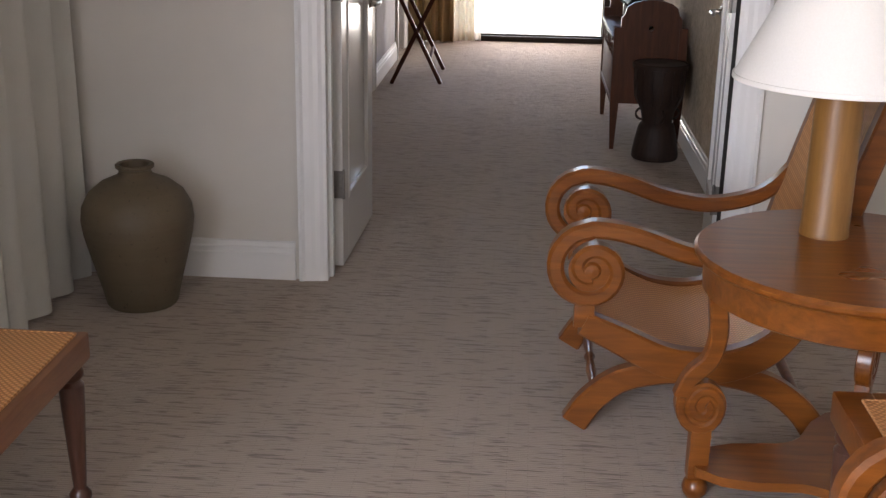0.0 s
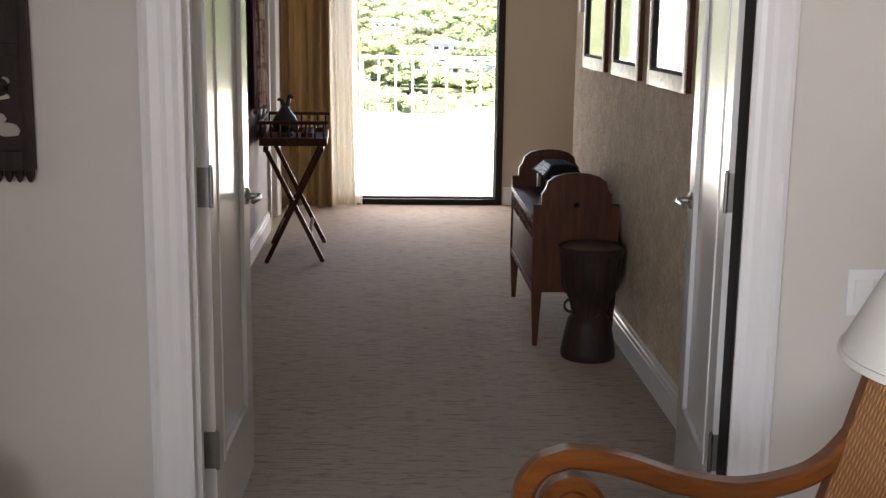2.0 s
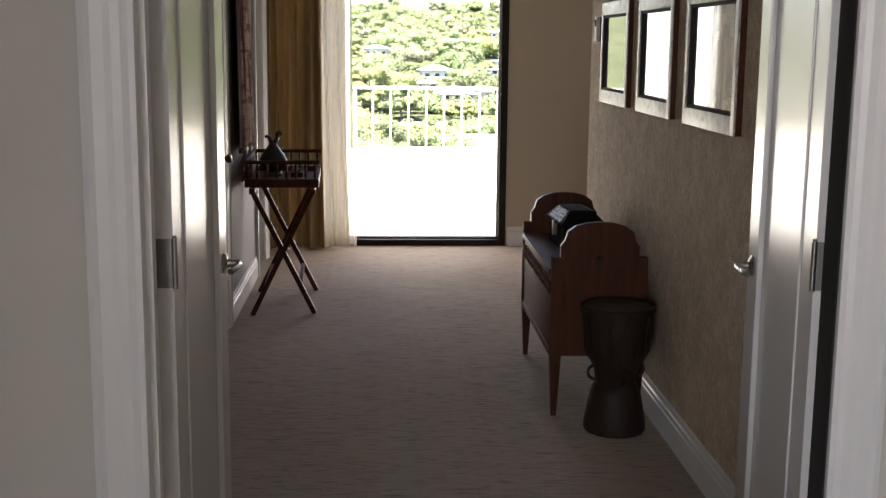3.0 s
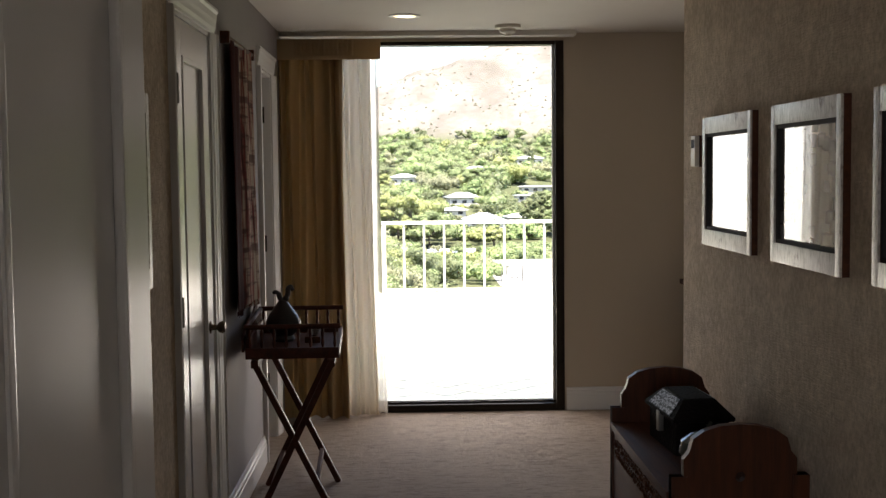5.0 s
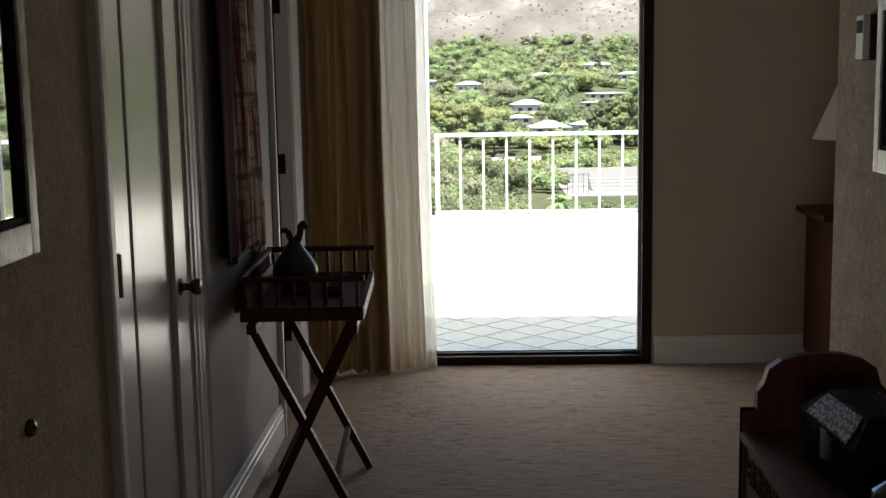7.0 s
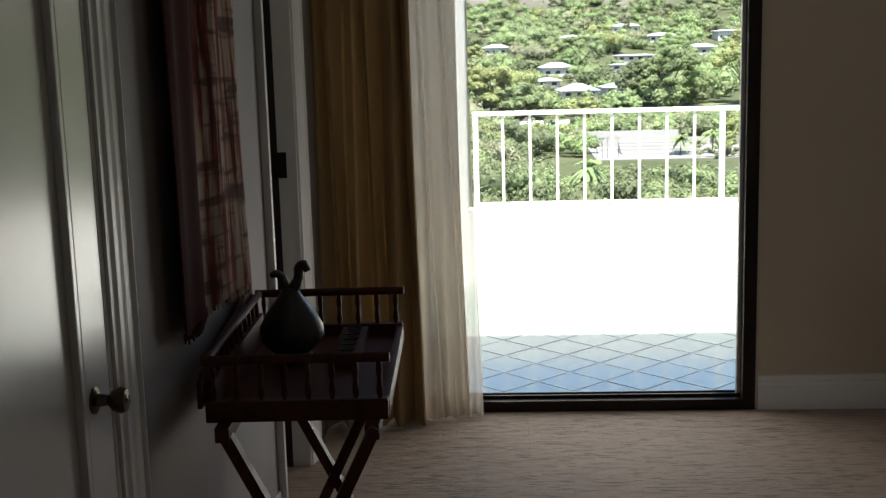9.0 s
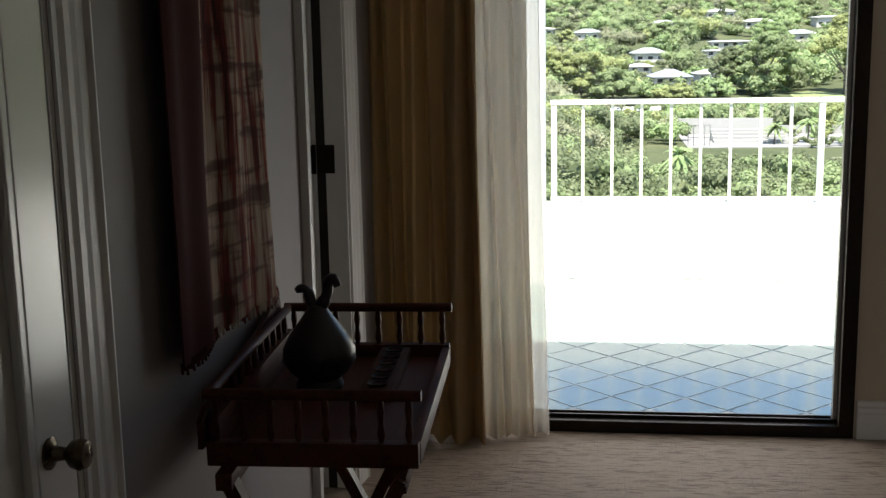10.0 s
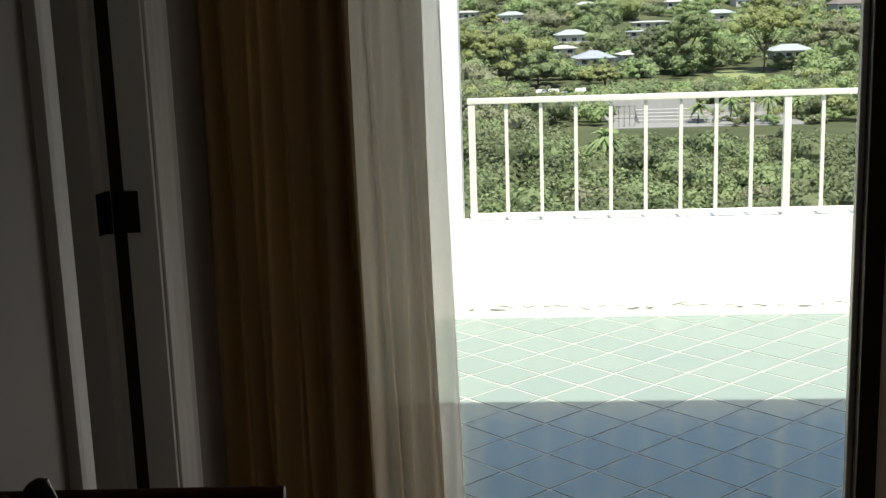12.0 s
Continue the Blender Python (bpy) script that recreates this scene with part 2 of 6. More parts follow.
def make_grasscloth():
    k = Mat("tan_grasscloth", 0.9, spec=0.2)
    fine = k.noise(1.0, 3, 0.6, k.mapped((60, 60, 48)))
    thread = k.noise(1.0, 3, 0.6, k.mapped((22, 22, 190)))
    big = k.noise(9, 5, 0.7)
    c = k.mix(k.ramp(fine, [(0.32, (0, 0, 0)), (0.68, (1, 1, 1))]), (0.80, 0.66, 0.50), (0.50, 0.40, 0.29))
    c = k.mix(k.math("MULTIPLY", thread, 0.45), c, (0.50, 0.42, 0.31))
    c = k.mix(k.ramp(big, [(0.40, (0, 0, 0)), (0.62, (0.4, 0.4, 0.4))]), c, (0.34, 0.255, 0.175))
    k.colour(c)
    k.bump(k.math("ADD", fine, thread), 0.9, 0.006)
    return k.m


def make_cane():
    k = Mat("woven_cane", 0.5)
    w1 = k.n("ShaderNodeTexWave")
    w2 = k.n("ShaderNodeTexWave")
    for w, r in ((w1, 0.785), (w2, -0.785)):
        w.inputs["Scale"].default_value = 30
        w.inputs["Distortion"].default_value = 0.4
        k.l(k.mapped((1, 1, 1), (0, 0, r)), w.inputs["Vector"])
    k.b.inputs["Specular IOR Level"].default_value = 0.2
    f = k.math("POWER", k.math("MULTIPLY", w1.outputs["Fac"], w2.outputs["Fac"]), 0.5)
    c = k.mix(f, (0.34, 0.135, 0.045), (0.80, 0.43, 0.18))
    c = k.mix(k.math("MULTIPLY", k.noise(6, 3), 0.4), c, (0.56, 0.29, 0.13))
    k.colour(c)
    k.bump(f, 0.6, 0.002)
    return k.m


def make_cloth(name, c1, c2, trans=0.0, clear=0.0, rough=0.95):
    k = Mat(name, rough, spec=0.1)
    weave = k.noise(1.0, 2, 0.6, k.mapped((380, 380, 120)))
    big = k.noise(2.5, 3, vec=k.mapped((3, 3, 0.3)))
    c = k.mix(big, c1, c2)
    c = k.mix(k.math("MULTIPLY", weave, 0.25), c, tuple(x * 0.7 for x in c2))
    k.colour(c)
    k.bump(weave, 0.25, 0.001)
    if trans:
        tr = k.n("ShaderNodeBsdfTranslucent")
        k.l(c, tr.inputs[0])
        mx = k.n("ShaderNodeMixShader")
        mx.inputs[0].default_value = trans
        k.l(k.b.outputs[0], mx.inputs[1])
        k.l(tr.outputs[0], mx.inputs[2])
        out = mx.outputs[0]
        if clear:
            tp = k.n("ShaderNodeBsdfTransparent")
            m2 = k.n("ShaderNodeMixShader")
            m2.inputs[0].default_value = clear
            k.l(out, m2.inputs[1])
            k.l(tp.outputs[0], m2.inputs[2])
            out = m2.outputs[0]
        k.l(out, k.t.nodes["Material Output"].inputs[0])
    return k.m


def make_glass():
    k = Mat("window_glass", 0.0)
    g = k.n("ShaderNodeBsdfGlossy")
    g.inputs["Roughness"].default_value = 0.0
    t = k.n("ShaderNodeBsdfTransparent")
    t.inputs[0].default_value = (0.93, 0.96, 0.95, 1)
    f = k.n("ShaderNodeFresnel")
    f.inputs[0].default_value = 1.45
    mx = k.n("ShaderNodeMixShader")
    k.l(f.outputs[0], mx.inputs[0])
    k.l(t.outputs[0], mx.inputs[1])
    k.l(g.outputs[0], mx.inputs[2])
    k.l(mx.outputs[0], k.t.nodes["Material Output"].inputs[0])
    return k.m


def make_whitewash():
    k = Mat("whitewashed_old_wood", 0.36)
    v = k.mapped((6, 34, 9))
    g = k.noise(3.0, 6, 0.7, v, 0.5)
    chip = k.noise(9, 5, 0.7)
    c = k.ramp(g, [(0.3, (0.22, 0.18, 0.14)), (0.48, (0.52, 0.48, 0.42)), (0.75, (0.74, 0.70, 0.64))])
    c = k.mix(k.ramp(chip, [(0.60, (0, 0, 0)), (0.68, (1, 1, 1))]), c, (0.16, 0.11, 0.08))
    k.colour(c)
    k.bump(g, 0.4, 0.002)
    return k.m


def make_jar():
    k = Mat("brown_stoneware", 0.55)
    big = k.noise(4, 5, 0.6)
    rings = k.noise(1.0, 3, 0.5, k.mapped((1.5, 1.5, 60)))
    sp = k.noise(70, 3)
    c = k.mix(big, (0.125, 0.092, 0.052), (0.072, 0.054, 0.031))
    c = k.mix(k.math("MULTIPLY", rings, 0.35), c, (0.20, 0.15, 0.09))
    c = k.mix(k.ramp(sp, [(0.64, (0, 0, 0)), (0.72, (1, 1, 1))]), c, (0.06, 0.042, 0.026))
    k.colour(c)
    k.rough(big, 0.4, 0.75)
    k.bump(k.math("ADD", rings, sp), 0.25, 0.003)
    return k.m


def make_tile():
    k = Mat("blue_grey_terrace_tile", 0.42)
    info = k.n("ShaderNodeObjectInfo")
    big = k.noise(3, 4)
    fine = k.noise(60, 4)
    c = k.mix(info.outputs["Random"], (0.165, 0.222, 0.208), (0.195, 0.252, 0.225))
    c = k.mix(k.math("MULTIPLY", big, 0.5), c, (0.205, 0.262, 0.218))
    c = k.mix(k.math("MULTIPLY", fine, 0.25), c, (0.13, 0.15, 0.155))
    k.colour(c)
    k.rough(big, 0.09, 0.20)
    k.bump(fine, 0.04, 0.001)
    return k.m


def make_ground():
    """Grass and soil below, dry slopes with scrub on the mountain."""
    k = Mat("valley_and_mountain_ground", 1.0, spec=0.05)
    sep = k.n("ShaderNodeSeparateXYZ")
    k.l(k.co, sep.inputs[0])
    n1 = k.noise(0.012, 6, 0.65)
    n2 = k.noise(0.06, 6, 0.7)
    n3 = k.noise(0.22, 5, 0.75)
    gully = k.noise(0.02, 5, 0.6, k.mapped((1.0, 0.25, 0.25)))
    dry = k.ramp(gully, [(0.32, (0.085, 0.074, 0.064)), (0.5, (0.145, 0.129, 0.114)), (0.66, (0.21, 0.19, 0.17))])
    dry = k.mix(k.ramp(n3, [(0.47, (0, 0, 0)), (0.58, (0.75, 0.75, 0.75))]), dry, (0.080, 0.076, 0.055))
    dry = k.mix(k.ramp(n2, [(0.56, (0, 0, 0)), (0.66, (0.7, 0.7, 0.7))]), dry, (0.095, 0.078, 0.067))
    green = k.ramp(n2, [(0.3, (0.045, 0.055, 0.028)), (0.6, (0.075, 0.082, 0.042)), (0.8, (0.13, 0.115, 0.075))])
    h = k.math("ADD", sep.outputs[2], k.math("MULTIPLY", n1, 26.0))
    f = k.n("ShaderNodeMapRange")
    f.inputs["From Min"].default_value, f.inputs["From Max"].default_value = 36, 48
    k.l(h, f.inputs[0])
    k.colour(k.mix(f.outputs[0], green, dry))
    return k.m


def make_leaf(name, a, b, trans=0.40):
    k = Mat(name, 0.6, spec=0.25)
    g = k.n("ShaderNodeNewGeometry")
    c = k.mix(g.outputs["Random Per Island"], a, b)
    patch = k.noise(0.085, 2, 0.5)
    c = k.mix(k.ramp(patch, [(0.32, (0.5, 0.5, 0.5)), (0.48, (0, 0, 0))]), c, tuple(x * 0.75 for x in a))
    c = k.mix(k.ramp(patch, [(0.54, (0, 0, 0)), (0.70, (0.65, 0.65, 0.65))]), c, tuple(min(0.5, x * 1.25) for x in b))
    k.colour(c)
    tr = k.n("ShaderNodeBsdfTranslucent")
    k.l(c, tr.inputs[0])
    mx = k.n("ShaderNodeMixShader")
    mx.inputs[0].default_value = trans
    k.l(k.b.outputs[0], mx.inputs[1])
    k.l(tr.outputs[0], mx.inputs[2])
    k.l(mx.outputs[0], k.t.nodes["Material Output"].inputs[0])
    return k.m


def make_textile():
    k = Mat("plaid_ikat_cloth", 0.95, spec=0.1)
    sep = k.n("ShaderNodeSeparateXYZ")
    k.l(k.co, sep.inputs[0])
    warp = k.noise(1.0, 4, 0.6, k.mapped((1, 26, 2.2)))
    weft = k.noise(1.0, 3, 0.6, k.mapped((1, 2.5, 18)))
    c = k.ramp(warp, [(0.36, (0.034, 0.011, 0.009)), (0.46, (0.17, 0.032, 0.023)), (0.53, (0.30, 0.215, 0.155)), (0.68, (0.50, 0.41, 0.32))])
    c = k.mix(k.ramp(weft, [(0.50, (0, 0, 0)), (0.58, (0.75, 0.75, 0.75))]), c, (0.055, 0.018, 0.014))
    edge = k.ramp(sep.outputs[1], [(0.21, (1, 1, 1)), (0.25, (0, 0, 0))])
    c = k.mix(edge, c, (0.050, 0.010, 0.007))
    k.colour(c)
    k.bump(k.noise(300, 2), 0.3, 0.001)
    return k.m


def make_print(name, tone):
    """A faded print behind glass: pale blocks on a dark ground, glossy as glass is."""
    k = Mat(name, 0.03)
    v = k.n("ShaderNodeTexVoronoi")
    v.feature, v.distance = "F1", "CHEBYCHEV"
    v.inputs["Scale"].default_value = 14
    k.l(k.mapped((1, 1, 1.6)), v.inputs["Vector"])
    n_ = k.noise(5, 4)
    c = k.ramp(v.outputs["Distance"], [(0.25, tone), (0.5, tuple(x * 0.35 for x in tone))])
    k.colour(k.mix(k.ramp(n_, [(0.42, (0, 0, 0)), (0.6, (1, 1, 1))]), c, tuple(x * 0.4 for x in tone)))
    k.b.inputs["Coat Weight"].default_value = 1.0
    k.b.inputs["Coat Roughness"].default_value = 0.02
    return k.m


M_CARPET, M_GRASS, M_CANE, M_GLASS = make_carpet(), make_grasscloth(), make_cane(), make_glass()
M_WHITEWASH, M_JAR, M_TILE, M_GROUND, M_TEXTILE = make_whitewash(), make_jar(), make_tile(), make_ground(), make_textile()
M_DRAPE = make_cloth("tan_drapery", (0.56, 0.42, 0.25), (0.48, 0.35, 0.20), 0.40)
M_SHEER = make_cloth("white_sheer", (0.80, 0.72, 0.60), (0.71, 0.62, 0.50), 0.36, 0.20)
M_SHEER_EDGE = make_cloth("white_sheer_single_layer", (0.80, 0.76, 0.70), (0.72, 0.67, 0.60), 0.40, 0.58)
M_WCURT = make_cloth("off_white_curtain", (0.66, 0.65, 0.60), (0.58, 0.57, 0.52), 0.15)
M_PRINT = make_print("faded_print_under_glass", (0.30, 0.29, 0.27))
M_GROUT = paint("pale_grout", (0.46, 0.44, 0.38), 0.95, 80, 0.3)
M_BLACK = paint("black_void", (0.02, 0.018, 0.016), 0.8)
M_MIRROR = metal("mirror_silver", (0.82, 0.83, 0.82), 0.02)
M_ROOF = paint("pale_roof", (0.40, 0.40, 0.38), 0.9, 3, 0.2)
M_ROOFG = paint("grey_blue_roof", (0.27, 0.295, 0.285), 0.9, 3, 0.2)
M_HWALL = paint("house_wall", (0.46, 0.43, 0.38), 0.9, 3, 0.3)
M_ROOFB = paint("slate_blue_roof", (0.24, 0.26, 0.31), 0.85, 3, 0.2)
M_ROOFD = paint("dark_brown_roof", (0.13, 0.11, 0.10), 0.9, 3, 0.2)
M_LAWN = paint("dry_lawn_grass", (0.17, 0.195, 0.075), 0.95, 2, 0.4)
# off-white paint; the dimness of the hall's end is put into its base
M_OFFWALL_DIM = paint("dimmed_off_white_paint", (0.27, 0.245, 0.24), 0.7, 6, 0.06)
M_PLASTIC = paint("ivory_plastic", (0.70, 0.66, 0.56), 0.45, 60, 0.05)
M_COURT = paint("pale_paving", (0.20, 0.19, 0.175), 0.9, 1, 0.1)
# ---- structure ----
LIV_Y, WALL_T = 4.09, 0.105          # living room's far wall
OPEN_L, OPEN_R, OPEN_H = -0.305, 1.07, 2.05
HALL_L, HALL_R, HALL_END = -0.65, 1.24, 8.00
WIN_Y, CEIL = 10.4, 2.32
WIN_L, WIN_R, WIN_TOP = -0.72, 1.062, 2.275
BED_R = 4.4


def struct(name, bm, mat, label, category):
    return tagged(link_bm(name, bm, mat), label, category, kind="structure")


def wall_pieces(*boxes):
    bm = bmesh.new()
    for b in boxes:
        add_box(bm, *b)
    return bm


struct("floor", box(-2.0, 4.5, -4.0, 10.44, -0.12, 0.0), M_CARPET, "grey beige ribbed loop pile carpet", "floor")
struct("ceiling", wall_pieces((-2.0, 4.5, -4.0, LIV_Y, 2.5, 2.62), (-2.0, 4.5, LIV_Y, 10.75, CEIL, 2.5)), M_CEIL, "off-white painted plaster ceiling", "ceiling")
# living room far wall with the double door opening
struct("wall_living_north", wall_pieces(
    (-1.6, OPEN_L - 0.02, LIV_Y, LIV_Y + WALL_T, 0, 2.5), (OPEN_R + 0.02, 4.4, LIV_Y, LIV_Y + WALL_T, 0, 2.5),
    (OPEN_L - 0.02, OPEN_R + 0.02, LIV_Y, LIV_Y + WALL_T, OPEN_H + 0.02, 2.5)), M_WALL, "pale grey painted living room wall", "wall")
# opening of the assumed, unseen window that holds the living room fill lamp
struct("wall_living_west", wall_pieces((-1.6, -1.45, -4.0, -3.6, 0, 2.5), (-1.6, -1.45, -0.4, LIV_Y, 0, 2.5), (-1.6, -1.45, -3.6, -0.4, 0, 0.35), (-1.6, -1.45, -3.6, -0.4, 2.35, 2.5)), M_WALL, "pale grey painted living room wall", "wall")
struct("wall_living_east", wall_pieces((4.25, 4.4, -4.0, LIV_Y, 0, 2.5)), M_WALL, "pale grey painted living room wall", "wall")
struct("wall_living_south", box(-1.6, 4.4, -4.1, -3.95, 0, 2.5), M_WALL, "pale grey painted living room wall", "wall")
# hall walls; the west one has two door openings
D1A, D1B, D2A, D2B, DH = 7.12, 7.80, 9.30, 9.80, 2.03
wt = 0.12
struct("wall_hall_west", wall_pieces(
    (HALL_L - wt, HALL_L, LIV_Y + WALL_T, D1A, 0, CEIL), (HALL_L - wt, HALL_L, D1A, D1B, DH, CEIL)), M_GRASS, "tan grasscloth hall wall", "wall")
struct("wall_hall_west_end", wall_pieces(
    (HALL_L - wt, HALL_L, D1B, D2A, 0, CEIL), (HALL_L - wt, HALL_L, D2B, WIN_Y, 0, CEIL), (HALL_L - wt, HALL_L, D2A, D2B, DH, CEIL)), M_OFFWALL_DIM, "off-white painted hall wall beyond the closet, base darkened for shade", "wall")
# black backing added behind the wall and closet door, not a known part
struct("wall_hall_west_back", wall_pieces((HALL_L - wt - 0.06, HALL_L - wt, LIV_Y + WALL_T, D2A, 0, CEIL), (HALL_L - wt - 0.06, HALL_L - wt, D2B, WIN_Y, 0, CEIL), (HALL_L - wt - 0.06, HALL_L - wt, D2A, D2B, DH, CEIL)), M_BLACK, "black backing added behind the hall wall", "wall")
struct("wall_side_room", wall_pieces((-1.95, -1.83, 8.85, WIN_Y + 0.2, 0, CEIL), (-1.83, HALL_L - wt - 0.06, 8.85, 8.97, 0, CEIL), (-1.83, HALL_L - wt - 0.06, WIN_Y, WIN_Y + 0.2, 0, CEIL)), M_FAR, "beige painted side room wall", "wall")
struct("wall_hall_east", wall_pieces((HALL_R, HALL_R + 0.13, LIV_Y + WALL_T, HALL_END, 0, CEIL)), M_GRASS, "tan woven grasscloth hall wall", "wall")
struct("wall_bedroom_south", wall_pieces((HALL_R + 0.13, BED_R, HALL_END - 0.13, HALL_END, 0, CEIL)), M_FAR, "beige painted bedroom wall", "wall")
struct("wall_bedroom_east", wall_pieces((BED_R - 0.12, BED_R, HALL_END, WIN_Y, 0, CEIL)), M_FAR, "beige painted bedroom wall", "wall")
struct("wall_bedroom_north", wall_pieces(
    (HALL_L - wt - 0.06, WIN_L, WIN_Y, WIN_Y + 0.2, 0, CEIL), (WIN_R, BED_R, WIN_Y, WIN_Y + 0.2, 0, CEIL), (WIN_L, WIN_R, WIN_Y, WIN_Y + 0.2, WIN_TOP, CEIL)),
    M_FAR, "beige painted end wall round the glass door", "wall")
struct("wall_facade", wall_pieces(
    (-6.0, WIN_L, WIN_Y + 0.2, WIN_Y + 0.26, -0.05, CEIL), (WIN_R, 6.0, WIN_Y + 0.2, WIN_Y + 0.26, -0.05, CEIL)), M_STUCCO, "white stucco facade on the terrace", "wall")
struct("roof", wall_pieces((-7, 7, -4.4, 10.75, 2.62, 2.78), (-7, 7, 10.66, 10.75, 2.30, 2.62)), M_STUCCO, "white roof slab with overhanging eave", "roof")

BASE = [(0, 0), (0.016, 0), (0.016, 0.095), (0.013, 0.10), (0.013, 0.116), (0.008, 0.122), (0.007, 0.138), (0, 0.142)]


def baseboard(p0, p1, out):
    tagged(link_bm("baseboard", extrude_profile(BASE, p0, p1, out), M_TRIM), "white moulded painted baseboard", "baseboard", "baseboards", "structure")


baseboard((-1.45, LIV_Y, 0), (OPEN_L - 0.115, LIV_Y, 0), (0, -1, 0))
baseboard((OPEN_R + 0.115, LIV_Y, 0), (4.25, LIV_Y, 0), (0, -1, 0))
baseboard((HALL_L, LIV_Y + WALL_T, 0), (HALL_L, D1A - 0.095, 0), (1, 0, 0))
baseboard((HALL_L, D1B + 0.095, 0), (HALL_L, D2A - 0.095, 0), (1, 0, 0))
baseboard((HALL_R, LIV_Y + WALL_T, 0), (HALL_R, HALL_END, 0), (-1, 0, 0))
baseboard((HALL_R, HALL_END, 0), (BED_R - 0.12, HALL_END, 0), (0, 1, 0))
baseboard((WIN_R + 0.012, WIN_Y, 0), (BED_R - 0.12, WIN_Y, 0), (0, -1, 0))

CASE = [(0.0, 0.0), (0.0, 0.022), (0.012, 0.025), (0.022, 0.018), (0.045, 0.016), (0.058, 0.013), (0.075, 0.012), (0.088, 0.007), (0.1, 0.006), (0.1, 0.0)]


def casing_leg(corner, along, out, up0, up1, bm):
    """An upright moulded board: profile of (along the wall, out of it)."""
    a, o = Vector(along), Vector(out)
    lo = [bm.verts.new(Vector(corner) + a * (0.1 - u) + o * v + Vector((0, 0, up0))) for u, v in CASE]
    hi = [bm.verts.new(Vector(corner) + a * (0.1 - u) + o * v + Vector((0, 0, up1))) for u, v in CASE]
    n = len(CASE)
    for i in range(n):
        bm.faces.new((lo[i], lo[(i + 1) % n], hi[(i + 1) % n], hi[i]))
    bm.faces.new(lo[::-1])
    bm.faces.new(hi)


def casing_head(p0, p1, out, bm):
    o = Vector(out)
    ra = [bm.verts.new(Vector(p0) + o * v + Vector((0, 0, 0.1 - u))) for u, v in CASE]
    rb = [bm.verts.new(Vector(p1) + o * v + Vector((0, 0, 0.1 - u))) for u, v in CASE]
    n = len(CASE)
    for i in range(n):
        bm.faces.new((ra[i], ra[(i + 1) % n], rb[(i + 1) % n], rb[i]))
    bm.faces.new(ra[::-1])
    bm.faces.new(rb)


# casing and jambs of the double door, on both sides of the wall
bm = bmesh.new()
for yy, o in ((LIV_Y, (0, -1, 0)), (LIV_Y + WALL_T, (0, 1, 0))):
    casing_leg((OPEN_L, yy, 0), (-1, 0, 0), o, 0, OPEN_H, bm)
    if yy == LIV_Y:
        casing_leg((OPEN_R - 0.009, yy, 0), (1, 0, 0), o, 0, OPEN_H, bm)
    casing_head((OPEN_L - 0.1, yy, OPEN_H), (OPEN_R + 0.091, yy, OPEN_H), o, bm)
add_box(bm, OPEN_L - 0.018, OPEN_L, LIV_Y + 0.001, LIV_Y + WALL_T - 0.001, 0, OPEN_H)
add_box(bm, OPEN_R, OPEN_R + 0.018, LIV_Y + 0.001, LIV_Y + WALL_T - 0.001, 0, OPEN_H)
add_box(bm, OPEN_L, OPEN_R, LIV_Y + 0.001, LIV_Y + WALL_T - 0.001, OPEN_H, OPEN_H + 0.018)
add_box(bm, OPEN_L, OPEN_L + 0.012, LIV_Y + 0.04, LIV_Y + 0.075, 0, OPEN_H)
# black strips on the jambs stand for the dark gap beside each leaf
struct("trim_leaf_gap_strip", wall_pieces((OPEN_R - 0.004, OPEN_R - 0.0005, LIV_Y + 0.03, LIV_Y + WALL_T + 0.004, 0, OPEN_H), (OPEN_L + 0.0005, OPEN_L + 0.003, LIV_Y + 0.095, LIV_Y + WALL_T - 0.002, 0, OPEN_H)), M_BLACK, "black strip on the jamb standing for the dark gap by the leaf", "door seal")
struct("trim_double_door", bm, M_TRIM, "white moulded casing of the double door", "door casing")


def door_leaf_bm(w, h, t, two_panels=True):
    """Leaf in its own frame: x from the hinge, y its thickness, z up; recessed panels with raised moulding on both faces."""
    bm = bmesh.new()
    st, top, bot, lock = 0.115, 0.12, 0.23, 0.14
    mid = 0.92
    add_box(bm, 0, st, -t, 0, 0, h, 0.002)
    add_box(bm, w - st, w, -t, 0, 0, h, 0.002)
    zs = [(bot, mid - lock / 2), (mid + lock / 2, h - top)] if two_panels else [(bot, h - top)]
    add_box(bm, st, w - st, -t, 0, 0, bot, 0.0)
    add_box(bm, st, w - st, -t, 0, h - top, h, 0.0)
    if two_panels:
        add_box(bm, st, w - st, -t, 0, mid - lock / 2, mid + lock / 2, 0.0)
    return bm, zs, st


def door_panel_bm(x0, x1, z0, z1, t):
    bm = bmesh.new()
    add_box(bm, x0, x1, -t + 0.011, -0.011, z0, z1)
    for ya, yb in ((-t + 0.011, -t - 0.004), (-0.011, 0.004)):
        lo, hi = min(ya, yb), max(ya, yb)
        for (a0, a1, b0, b1) in ((x0, x0 + 0.02, z0, z1), (x1 - 0.02, x1, z0, z1), (x0 + 0.02, x1 - 0.02, z0, z0 + 0.02), (x0 + 0.02, x1 - 0.02, z1 - 0.02, z1)):
            add_box(bm, a0, a1, lo, hi, b0, b1, 0.004)
    return bm


def door_hinge(parent, z, side_y):
    """Butt hinge on the leaf's hinge edge."""
    bm = bmesh.new()
    add_box(bm, -0.004, 0.0, -0.035, -0.001, z - 0.051, z + 0.051)
    lathe([(0.006, z - 0.052), (0.006, z + 0.052)], 10, bm, (-0.004, side_y, 0))
    lathe([(0.004, z + 0.052), (0.0045, z + 0.058)], 10, bm, (-0.004, side_y, 0))
    return part("hinge", bm, M_HINGE, parent, "satin steel butt hinge")


